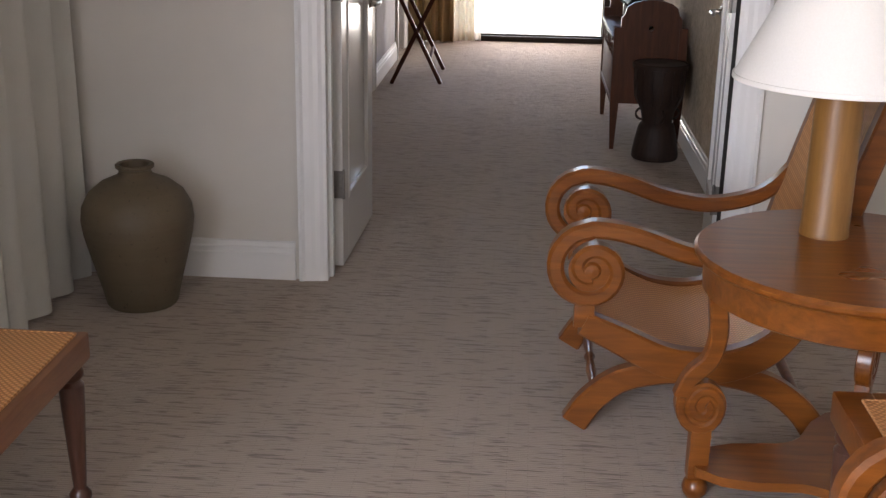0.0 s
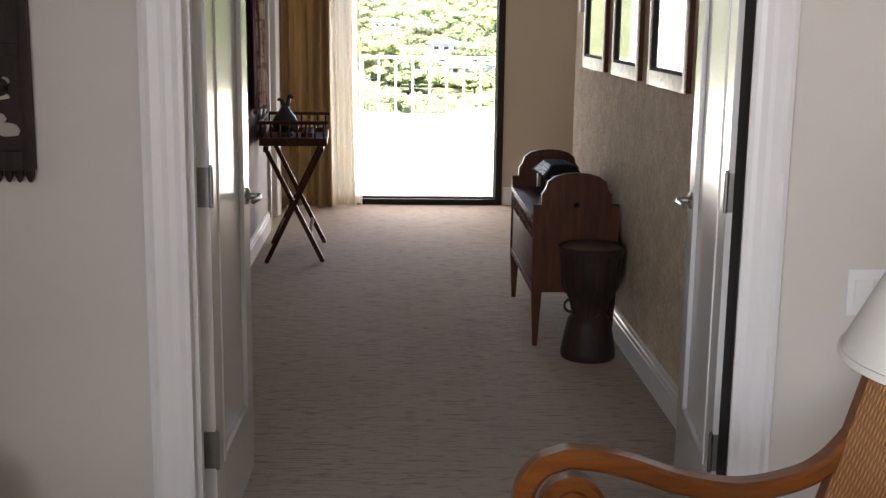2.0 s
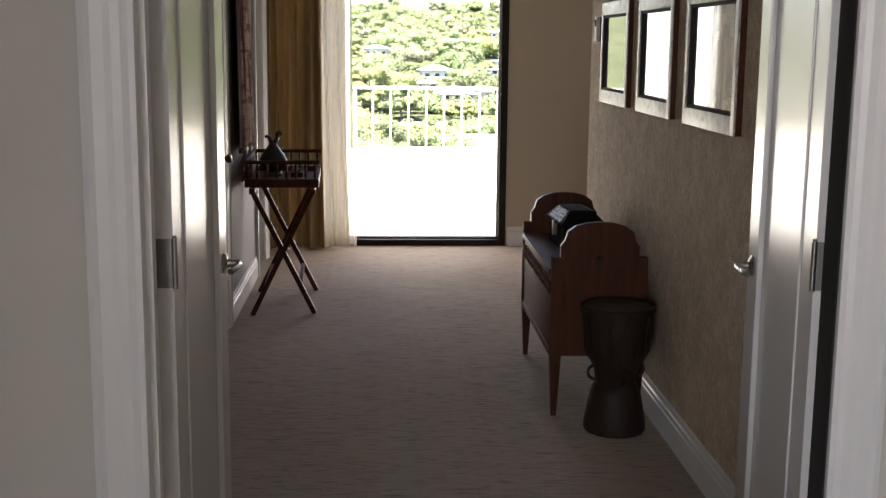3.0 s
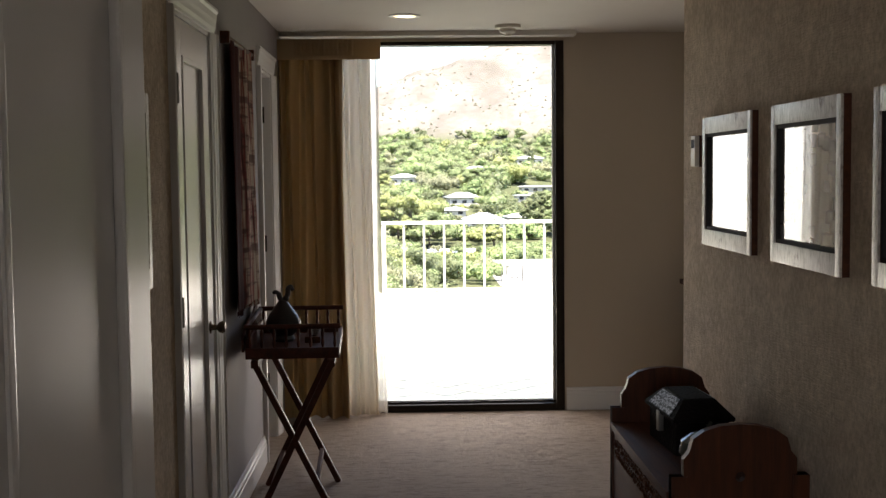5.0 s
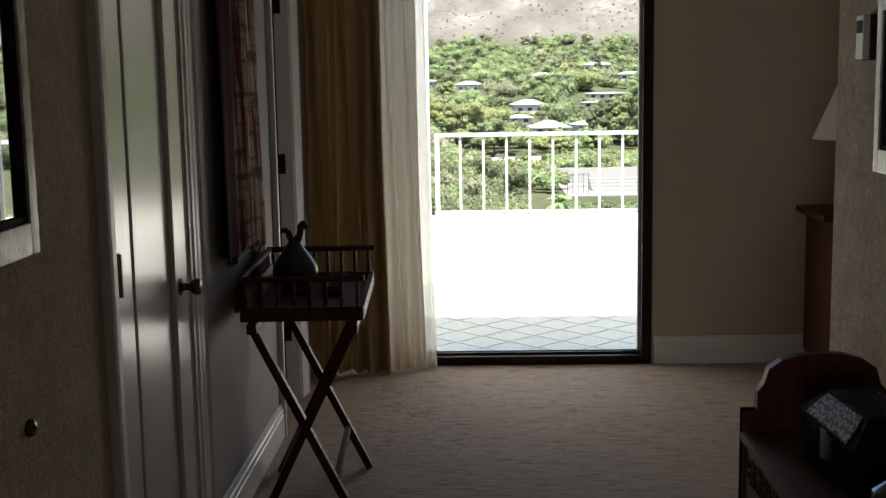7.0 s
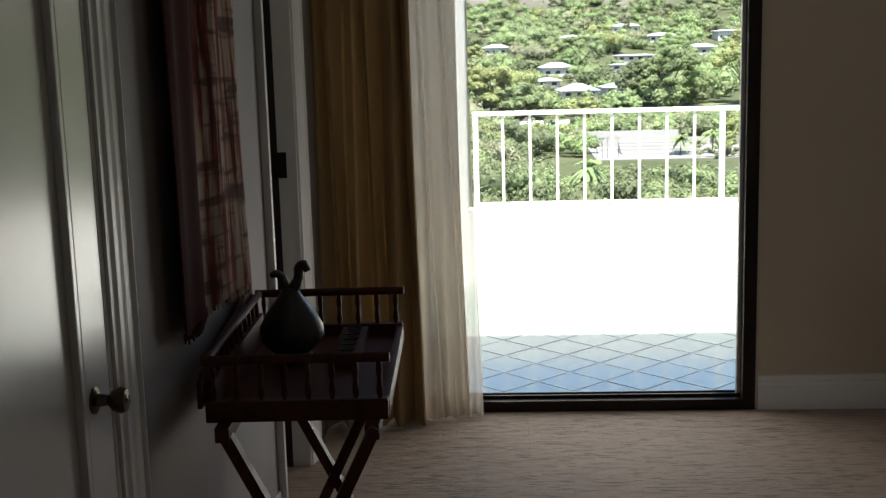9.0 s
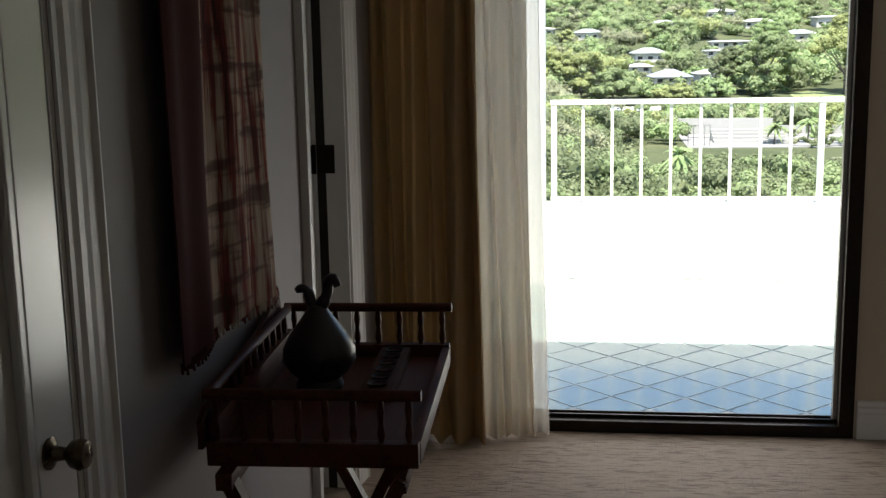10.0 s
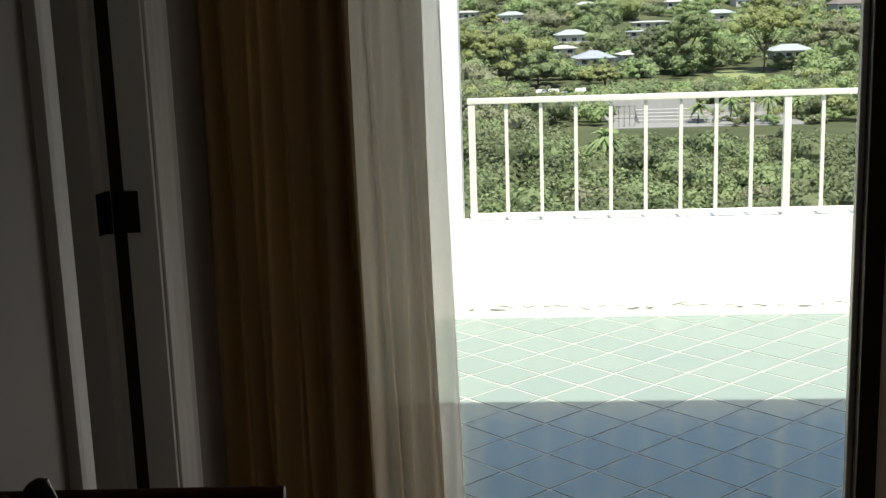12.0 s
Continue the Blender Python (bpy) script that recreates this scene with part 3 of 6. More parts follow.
def lever(parent, x, z, y, out, toward):
    """A lever handle with its rose on one face."""
    h = part("door_handle", lathe([(0.0, 0.0), (0.026, 0.0), (0.027, 0.004), (0.02, 0.009), (0.011, 0.012), (0.0095, 0.03), (0.009, 0.045), (0.0, 0.046)], 20, None, (0, 0, 0), False), M_NICKEL, parent, "satin nickel lever handle")
    h.matrix_local = pose(x, y, z, -90 * out, 0, 0)
    pts = smooth_path([(0, 0.0, 0.040), (toward * 0.02, 0.0, 0.044), (toward * 0.06, 0, 0.043), (toward * 0.10, 0, 0.040), (toward * 0.115, 0, 0.036)], 4)
    part("lever", tube([tuple(p) for p in pts], 0.0075, 10), M_NICKEL, h)


def double_door_leaf(hinge, turn, mirror, label):
    """A leaf of the living room's double door, standing open into the hall."""
    w, h, t = 0.675, 2.03, 0.036
    d = thing("door_1" if mirror < 0 else "door_2", pose(hinge[0], hinge[1], 0.008, 0, 0, turn), label, "door", "double door leaves", "structure")
    bm, zs, st = door_leaf_bm(w, h, t, False)
    body = part("door_leaf", bm, M_DOOR, d, smooth=False)
    for z0, z1 in zs:
        part("door_panel", door_panel_bm(st, w - st, z0, z1, t), M_DOOR, d, smooth=False)
    for z in (0.31, 1.015, 1.80):
        door_hinge(d, z, 0.004 if mirror > 0 else -t - 0.004)
    lever(d, w - 0.06, 0.90, 0.0, 1, -1)
    lever(d, w - 0.06, 0.90, -t, -1, -1)
    part("latch_plate", box(w, w + 0.002, -t / 2 - 0.012, -t / 2 + 0.012, 0.84, 0.96), M_NICKEL, d)
    return d


# leaf turned about z so that its local x runs down the hall
double_door_leaf((-0.272 - 0.036, 4.235), 88.5, -1, "white panelled door leaf standing open into the hall")
double_door_leaf((1.052, 4.207), 83.6, 1, "white panelled door leaf standing open against the hall wall")


def hall_door(name, ya, yb, recess, label, knob_y, hinge_y, latch=None):
    """A closed panelled door in the west wall: casing, jamb, leaf; local x runs up the hall."""
    bm = bmesh.new()
    casing_leg((HALL_L, ya, 0), (0, -1, 0), (1, 0, 0), 0, DH, bm)
    casing_leg((HALL_L, yb, 0), (0, 1, 0), (1, 0, 0), 0, DH, bm)
    casing_head((HALL_L, ya - 0.1, DH), (HALL_L, yb + 0.1, DH), (1, 0, 0), bm)
    add_box(bm, HALL_L - wt, HALL_L - 0.001, ya, ya + 0.016, 0, DH)
    add_box(bm, HALL_L - wt, HALL_L - 0.001, yb - 0.016, yb, 0, DH)
    add_box(bm, HALL_L - wt, HALL_L - 0.001, ya + 0.016, yb - 0.016, DH - 0.016, DH)
    struct("trim_" + name, bm, M_TRIM, "white moulded door casing", "door casing")
    w, h, t = yb - ya - 0.038, DH - 0.03, 0.036
    d = thing(name, pose(HALL_L - recess, ya + 0.019, 0.01, 0, 0, 90), label, "door", "", "structure")
    b2, zs, st = door_leaf_bm(w, h, t, False)
    part("door_leaf", b2, M_DOOR, d, smooth=False)
    for z0, z1 in zs:
        part("door_panel", door_panel_bm(st + 0.01, w - st - 0.01, z0, z1, t), M_DOOR, d, smooth=False)
    for z in hinge_y:
        b3 = bmesh.new()
        lathe([(0.007, z - 0.05), (0.007, z + 0.05)], 10, b3, (0.0, -t - 0.006, 0))
        add_box(b3, -0.002, 0.022, -t - 0.003, -t, z - 0.05, z + 0.05)
        part("hinge", b3, M_HINGE, d, "dark steel butt hinge")
    if knob_y:
        k = part("door_knob", lathe([(0.0, 0.0), (0.028, 0.0), (0.028, 0.004), (0.014, 0.01), (0.011, 0.03), (0.024, 0.042), (0.028, 0.056), (0.023, 0.068), (0.0, 0.072)], 22, None, (0, 0, 0), False), M_KNOB, d, "aged brass round knob")
        k.matrix_local = pose(knob_y - ya - 0.019, -t, 0.89, 90, 0, 0) @ Matrix.Scale(0.85, 4)
    if latch:
        part("strike_plate", box(latch[0] - ya - 0.03, latch[0] - ya + 0.03, -t - 0.014, -t, latch[1] - 0.05, latch[1] + 0.05, 0.003), M_BRONZE, d, "dark metal surface latch")
    return d


# local y of these leaves points to -x, so the face on the hall side is at local y = -t
hall_door("door_3", D1A, D1B, 0.038, "white panelled closet door, closed", 7.70, (0.31, 1.015, 1.76))
bm = bmesh.new()
casing_leg((HALL_L, D2A, 0), (0, -1, 0), (1, 0, 0), 0, DH, bm)
casing_leg((HALL_L, D2B, 0), (0, 1, 0), (1, 0, 0), 0, DH, bm)
casing_head((HALL_L, D2A - 0.1, DH), (HALL_L, D2B + 0.1, DH), (1, 0, 0), bm)
add_box(bm, HALL_L - wt, HALL_L - 0.001, D2A, D2A + 0.016, 0, DH)
add_box(bm, HALL_L - wt, HALL_L - 0.001, D2B - 0.016, D2B, 0, DH)
add_box(bm, HALL_L - wt, HALL_L - 0.001, D2A + 0.016, D2B - 0.016, DH - 0.016, DH)
struct("trim_door_4", bm, M_TRIM, "white moulded casing of the dark side doorway", "door casing")
# black strip paints the shade in the gap between door edge and jamb
struct("trim_door_gap", box(HALL_L - wt + 0.026, HALL_L - wt + 0.054, D2B - 0.0185, D2B - 0.0165, 0, DH - 0.016), M_BLACK, "black strip for the shaded gap in the side doorway's jamb", "door seal")
DOOR4_W = 0.455
d4 = thing("door_4", pose(HALL_L - wt + 0.014, D2B - 0.022, 0.01, 0, 0, 166), "white panelled door standing open into a dark side room", "door", "", "structure")
b4, zs4, st4 = door_leaf_bm(DOOR4_W, DH - 0.03, 0.036, False)
bmesh.ops.translate(b4, vec=(0, 0.036, 0), verts=b4.verts)
part("door_leaf", b4, M_DOOR, d4, smooth=False)
for z0, z1 in zs4:
    q = door_panel_bm(st4 + 0.01, DOOR4_W - st4 - 0.01, z0, z1, 0.036)
    bmesh.ops.translate(q, vec=(0, 0.036, 0), verts=q.verts)
    part("door_panel", q, M_DOOR, d4, smooth=False)
for z in (0.31, 1.085, 1.80):
    hg = box(-0.0025, 0.0, 0.003, 0.034, z - 0.045, z + 0.045, 0.0006)
    lathe([(0.006, z - 0.046), (0.006, z + 0.046)], 10, hg, (-0.004, -0.003, 0))
    hg = part("hinge", hg, M_BRONZE, d4, "dark bronze butt hinge", False)
    plate = link_bm("hinge_leaf", box(HALL_L - wt + 0.030, HALL_L - wt + 0.084, D2B - 0.0195, D2B - 0.0170, z - 0.035, z + 0.055, 0.0008), M_BRONZE)
    plate.parent = d4
    plate.matrix_parent_inverse = d4.matrix_world.inverted()

# wall bumper for the door
b = bmesh.new()
lathe([(0.0, 0), (0.022, 0), (0.023, 0.006), (0.018, 0.016), (0.0, 0.022)], 18, b, (0, 0, 0), False)
ob = tagged(link_bm("wall_bumper", b, M_KNOB, True), "small dark round door bumper on the wall", "door stop")
ob.matrix_world = pose(HALL_L, 6.56, 0.84, 0, 90, 0) @ Matrix.Scale(0.75, 4)

# glass door to the terrace
win = thing("window_1", pose(0, 0, 0), "full height glass terrace door in a dark bronze frame", "glass door", "", "structure")
fy0, fy1 = WIN_Y + 0.0, WIN_Y + 0.11
part("window_frame", box(WIN_R - 0.052, WIN_R, fy0 - 0.012, fy1, 0.0, WIN_TOP, 0.003), M_BRONZE, win, "dark bronze side frame", False)
part("window_frame", box(WIN_L, WIN_L + 0.052, fy0, fy1, 0.0, WIN_TOP, 0.003), M_BRONZE, win, "dark bronze side frame", False)
part("window_frame", box(WIN_L + 0.052, WIN_R - 0.052, fy0, fy1, WIN_TOP - 0.022, WIN_TOP, 0.002), M_BRONZE, win, "dark bronze head frame", False)
b = box(WIN_L + 0.052, WIN_R - 0.052, fy0 - 0.012, fy1, 0.0, 0.045, 0.003)
add_box(b, WIN_L + 0.052, WIN_R - 0.052, fy0 + 0.03, fy0 + 0.036, 0.045, 0.058)
add_box(b, WIN_L + 0.052, WIN_R - 0.052, fy0 + 0.07, fy0 + 0.076, 0.045, 0.058)
part("door_track", b, M_BRONZE, win, "dark bronze floor track", False)
M_ALU = metal("worn_aluminium", (0.42, 0.40, 0.36), 0.4)
part("edge_strip", box(WIN_R - 0.068, WIN_R - 0.052, fy0 + 0.03, fy0 + 0.055, 0.045, WIN_TOP - 0.022, 0.002), M_ALU, win, "bright aluminium edge strip", False)
g = part("pane", box(WIN_L + 0.052, WIN_R - 0.068, fy0 + 0.048, fy0 + 0.054, 0.05, WIN_TOP - 0.022), M_GLASS, win, "clear glass pane", False)
g.visible_shadow = False
# curtain track and cornice strip under the ceiling
struct("trim_curtain_track", wall_pieces((HALL_L - 0.002 + 0.004, 1.12, WIN_Y - 0.16, WIN_Y - 0.03, CEIL - 0.028, CEIL - 0.001)), M_CEIL, "painted curtain track board under the ceiling", "curtain track")

# ---- terrace ----
TZ = -0.04
struct("terrace_slab", box(-5.5, 5.5, WIN_Y + 0.11, 13.95, -0.4, TZ - 0.0022), M_GROUT, "pale grout bed of the terrace floor", "terrace floor")
SIDE_X, PAR_Y = -0.165, 13.13
struct("wall_terrace_pier", box(SIDE_X - 3.0, SIDE_X, PAR_Y - 0.02, PAR_Y + 0.16, TZ - 0.02, 2.6), M_STUCCO, "white stucco screen wall beside the terrace railing", "wall")
b = box(SIDE_X, 5.5, PAR_Y, PAR_Y + 0.13, -0.4, 0.452)
add_box(b, SIDE_X, 5.5, PAR_Y - 0.012, PAR_Y, TZ - 0.004, TZ + 0.045)
struct("wall_parapet", b, M_STUCCO, "low white stucco terrace parapet with a cracked base", "parapet")
b = bmesh.new()
rnd = random.Random(4)
for i in range(26):
    x = SIDE_X + 0.05 + i * 0.09 + rnd.uniform(-0.03, 0.03)
    w = rnd.uniform(0.02, 0.07)
    zc = TZ + 0.052 + rnd.uniform(-0.006, 0.01)
    pts = [Vector((x + w * t, PAR_Y - 0.0125, zc + rnd.uniform(-0.007, 0.007))) for t in (-0.8, -0.3, 0.3, 0.8)]
    tube([tuple(p) for p in pts], [0.0015, 0.003, 0.002, 0.001], 5, b)
M_CRACK = paint("crack_dirt", (0.16, 0.14, 0.12), 0.95)
tagged(link_bm("parapet_cracks", b, M_CRACK), "cracked flaking paint along the parapet foot", "paint cracks", kind="stuff")

rail = thing("terrace_railing", pose(0, 0, 0), "cream painted metal railing on the parapet", "railing")
RY, PX0, PITCH = 13.18, -0.112, 0.1712
part("top_rail", box(PX0 - 0.02, PX0 + PITCH * 18 + 0.02, RY - 0.02, RY + 0.02, 1.040, 1.067, 0.003), M_RAIL, rail)
part("bottom_rail", box(PX0 - 0.02, PX0 + PITCH * 18 + 0.02, RY - 0.014, RY + 0.014, 0.470, 0.490, 0.002), M_RAIL, rail)
for i in range(19):
    thick = 0.0165 if i % 9 == 0 else 0.0085
    part("post" if i % 9 == 0 else "baluster", box(PX0 + i * PITCH - thick, PX0 + i * PITCH + thick, RY - thick, RY + thick, 0.452 if i % 9 == 0 else 0.490, 1.040), M_RAIL, rail, "", False)

# ---- ground, valley and mountain ----
def ridge(x):
    pts = [(-900, 20), (-420, 35), (-200, 60), (-61, 98), (-5, 128), (35, 142), (91, 156), (160, 172), (300, 215), (600, 260), (1200, 240), (2400, 150)]
    for (a, za), (c, zc) in zip(pts, pts[1:]):
        if x <= c:
            return za + (zc - za) * max(0.0, (x - a) / (c - a))
    return 150


def ground_z(x, y):
    if y < 360:
        z = -23.0
    elif y < 480:
        z = -23 + 5.5 * (y - 360) / 120
    elif y < 820:
        z = -17.5 + 37 * (y - 480) / 340
    else:
        z = 19.5
    if y > 820:
        r = ridge(x * 1500 / max(y, 1))
        t = min(1.0, (y - 820) / 680)
        prof = t * (1.25 - 0.25 * t)
        z = 19.5 + (r - 19.5) * prof
        z += noise.fractal(Vector((x * 0.012, y * 0.006, 0.3)), 1.0, 2.1, 5) * 11 * min(1, t * 3) + noise.noise(Vector((x * 0.05, y * 0.02, 3))) * 3 * min(1, t * 4)
        if y > 1500:
            z -= (y - 1500) * 0.12
    return z


b = bmesh.new()
ys = [13.95, 60, 120, 200, 280, 340] + [340 + 20 * i for i in range(1, 24)] + [820 + 11 * i for i in range(0, 64)] + [1560, 1700, 2000, 2600, 4500]
ys = sorted(set(ys))
us = [-3.0, -1.6, -0.9, -0.5, -0.3] + [-0.2 + 0.006 * i for i in range(0, 109)] + [0.6, 0.9, 1.6, 3.0]
grid = []
for y in ys:
    yy = max(y, 40)
    row = []
    for u in us:
        x = u * yy
        row.append(b.verts.new((x, y, ground_z(x, y))))
    grid.append(row)
for r0, r1 in zip(grid, grid[1:]):
    for i in range(len(us) - 1):
        b.faces.new((r0[i], r0[i + 1], r1[i + 1], r1[i]))
me_ground = struct("ground", b, M_GROUND, "green valley floor rising to a dry brown mountain", "ground")
for p in me_ground.data.polygons:
    p.use_smooth = True
struct("building_below", box(-12, 12, -12, 13.9, -23.5, -0.41), M_STUCCO, "white lower storeys of the building", "building")
# ---- curtains ----
def curtain_bm(length, z0, z1, folds, depth, thick=0.004, seed=1, flare=0.0, steps=14, narrow_top=1.0):
    """Hanging cloth: local x along its width, y its folds, with two skins."""
    r = random.Random(seed)
    bm = bmesh.new()
    nx = folds * 10
    ph = [r.uniform(-0.5, 0.5) for _ in range(folds + 2)]
    am = [r.uniform(0.6, 1.2) for _ in range(folds + 2)]
    skins = []
    for off in (0.0, thick):
        rows = []
        for j in range(steps + 1):
            t = j / steps
            z = z0 + (z1 - z0) * t
            row = []
            for i in range(nx + 1):
                u = i / nx
                f = u * folds
                k = int(min(f, folds - 1))
                a = am[k] + (am[k + 1] - am[k]) * (f - k)
                p = ph[k] + (ph[k + 1] - ph[k]) * (f - k)
                y = depth * a * math.sin(2 * math.pi * f + p * (1.2 - t) * 2) * (0.65 + 0.35 * (1 - t)) + flare * (1 - t) ** 2 * math.sin(5 * u + seed)
                x = length * (u if narrow_top == 1.0 else (u * (narrow_top + (1 - narrow_top) * (1 - t) ** 1.5)))
                x += 0.010 * math.sin(3 * f + 4 * t + seed)
                row.append(bm.verts.new((x, y + off, z + (0.006 * math.sin(9 * u + seed) if j == 0 else 0))))
            rows.append(row)
        skins.append(rows)
    for rows in skins:
        for a, c in zip(rows, rows[1:]):
            for i in range(nx):
                bm.faces.new((a[i], a[i + 1], c[i + 1], c[i]))
    A, B = skins
    for j in range(steps):
        bm.faces.new((A[j][0], A[j + 1][0], B[j + 1][0], B[j][0]))
        bm.faces.new((A[j][nx], A[j + 1][nx], B[j + 1][nx], B[j][nx]))
    for i in range(nx):
        bm.faces.new((A[0][i], A[0][i + 1], B[0][i + 1], B[0][i]))
        bm.faces.new((A[steps][i], A[steps][i + 1], B[steps][i + 1], B[steps][i]))
    return bm


def pleat_heading(x0, x1, y, z0, z1, n, bm=None):
    """A gathered curtain heading of narrow pinched pleats."""
    bm = bm or bmesh.new()
    for i in range(n):
        x = x0 + (x1 - x0) * (i + 0.5) / n
        w = (x1 - x0) / n * 0.36
        lathe([(w * 0.8, z0), (w * 1.05, (z0 + z1) / 2), (w, z1)], 8, bm, (x, y, 0))
    return bm


dr = thing("drapery", pose(-0.70, WIN_Y - 0.165, 0.0), "tan floor length drapery drawn back beside the glass door", "curtain")
part("drape_cloth", curtain_bm(0.43, 0.012, 2.262, 6, 0.050, 0.004, 3, 0.01, 20), M_DRAPE, dr)
part("heading", box(0.035, 0.655, -0.075, -0.067, 2.148, 2.268, 0.002), M_DRAPE, dr, "flat tan heading band", False)
part("heading_pleats", pleat_heading(0.15, 0.50, -0.077, 2.17, 2.262, 13), M_DRAPE, dr)
sh = thing("sheer_curtain", pose(-0.42, WIN_Y - 0.075, 0.0), "thin white sheer curtain hanging to the carpet beside the glass", "curtain")
part("sheer_cloth", curtain_bm(0.342, 0.008, 2.262, 7, 0.026, 0.002, 8, 0.04, 22, 0.87), M_SHEER, sh)

part("edge_layer", curtain_bm(0.062, 0.010, 2.25, 2, 0.008, 0.0015, 15, 0.012, 16, 0.75), M_SHEER_EDGE, sh, "single translucent edge layer").matrix_local = pose(0.314, 0.012, 0)
lc = thing("living_room_curtain", pose(-1.165, 0.2, 0.0, 0, 0, 90), "off-white floor length curtain along the living room wall", "curtain")
part("curtain_cloth", curtain_bm(3.83, 0.012, 2.42, 22, 0.042, 0.004, 5, 0.0), M_WCURT, lc)
struct("trim_curtain_rod_board", box(-1.26, -1.06, 0.1, LIV_Y - 0.01, 2.43, 2.495), M_TRIM, "white board over the curtain", "curtain board")

# ---- living room: jar, carved panel, bench, chairs, table, lamp ----
jar = tagged(link_bm("stoneware_jar", lathe([(0.0, 0.000), (0.112, 0.000), (0.118, 0.009), (0.132, 0.071), (0.155, 0.159), (0.177, 0.248), (0.183, 0.296), (0.178, 0.341), (0.155, 0.385), (0.115, 0.418), (0.072, 0.437), (0.057, 0.445), (0.052, 0.456), (0.054, 0.464), (0.062, 0.469), (0.063, 0.478), (0.058, 0.482), (0.048, 0.479), (0.044, 0.460), (0.05, 0.434), (0.10, 0.398), (0.15, 0.319), (0.10, 0.053), (0.0, 0.044)], 56, None, (0, 0, 0), False), M_JAR, True),
             "large brown stoneware jar with a narrow neck", "jar")
jar.matrix_world = pose(-0.888, 3.80, 0.0)


def wall_carving():
    """Dark pierced wooden panel: solid upper field, carved scrolls below, toothed lower edge."""
    p = thing("wall_carving", pose(-0.882, LIV_Y - 0.022, 1.055), "dark pierced wood carving hung on the wall", "wall carving")
    w, h = 0.225, 0.74
    part("back_board", box(0.0, w, 0.004, 0.018, 0.03, h, 0.002), M_DRUM, p)
    b = bmesh.new()
    for x0, x1, z0, z1 in ((0, 0.022, 0.03, h), (w - 0.022, w, 0.03, h), (0.022, w - 0.022, h - 0.03, h), (0.022, w - 0.022, 0.03, 0.075), (0.022, w - 0.022, 0.30, 0.33)):
        add_box(b, x0, x1, -0.012, 0.006, z0, z1, 0.003)
    part("frame", b, M_DRUM, p)
    r = random.Random(7)
    for k in range(13):
        cx, cz, rr = r.uniform(0.05, w - 0.05), 0.105 + (k / 13) * 0.18, r.uniform(0.02, 0.034)
        a0 = r.uniform(0, 6)
        pts = [(cx + rr * (1 - t * 0.7) * math.cos(a0 + t * 7), -0.006, cz + rr * (1 - t * 0.7) * math.sin(a0 + t * 7)) for t in [i / 12 for i in range(13)]]
        part("scroll_carving", tube(pts, [0.009 - 0.005 * i / 12 for i in range(13)], 6), M_DRUM, p)
    # pale patches stand for the wall seen through the pierced openings
    worn = paint("pale_opening_paint", (0.42, 0.38, 0.33), 0.7)
    for cx, cz, sx, sz in ((0.165, 0.125, 0.030, 0.020), (0.150, 0.152, 0.014, 0.012), (0.068, 0.150, 0.012, 0.015), (0.150, 0.205, 0.028, 0.008), (0.098, 0.225, 0.013, 0.009), (0.070, 0.222, 0.022, 0.008), (0.165, 0.240, 0.010, 0.011), (0.035, 0.120, 0.012, 0.018)):
        b = bmesh.new()
        ring = [(cx + sx * (0.75 + 0.4 * r.random()) * math.cos(a * 0.628), cz + sz * (0.75 + 0.4 * r.random()) * math.sin(a * 0.628)) for a in range(10)]
        fa = [b.verts.new((px, 0.0015, pz)) for px, pz in ring]
        fb = [b.verts.new((px, 0.0040, pz)) for px, pz in ring]
        b.faces.new(fa)
        b.faces.new(fb[::-1])
        for q in range(10):
            b.faces.new((fa[q], fb[q], fb[(q + 1) % 10], fa[(q + 1) % 10]))
        part("opening_patch", b, worn, p, "pale patch standing for the wall seen through a pierced opening", False)
    for k in range(9):
        t = bmesh.new()
        lathe([(0.0115, 0.03), (0.0115, 0.018), (0.006, 0.004), (0.001, 0.0)], 8, t, (0.0125 + k * 0.025, 0.002, 0.0))
        part("tooth", t, M_DRUM, p)


wall_carving()


def turned_leg(h, r=0.026):
    return lathe([(r * 0.55, 0), (r * 0.62, 0.012), (r * 0.5, 0.03), (r * 0.95, 0.045), (r * 0.95, 0.055), (r * 0.55, 0.07), (r * 0.7, 0.13), (r * 1.0, h * 0.72), (r * 1.08, h - 0.05), (r * 0.75, h - 0.04), (r * 1.1, h - 0.028), (r * 1.1, h - 0.018), (r * 0.8, h)], 20)


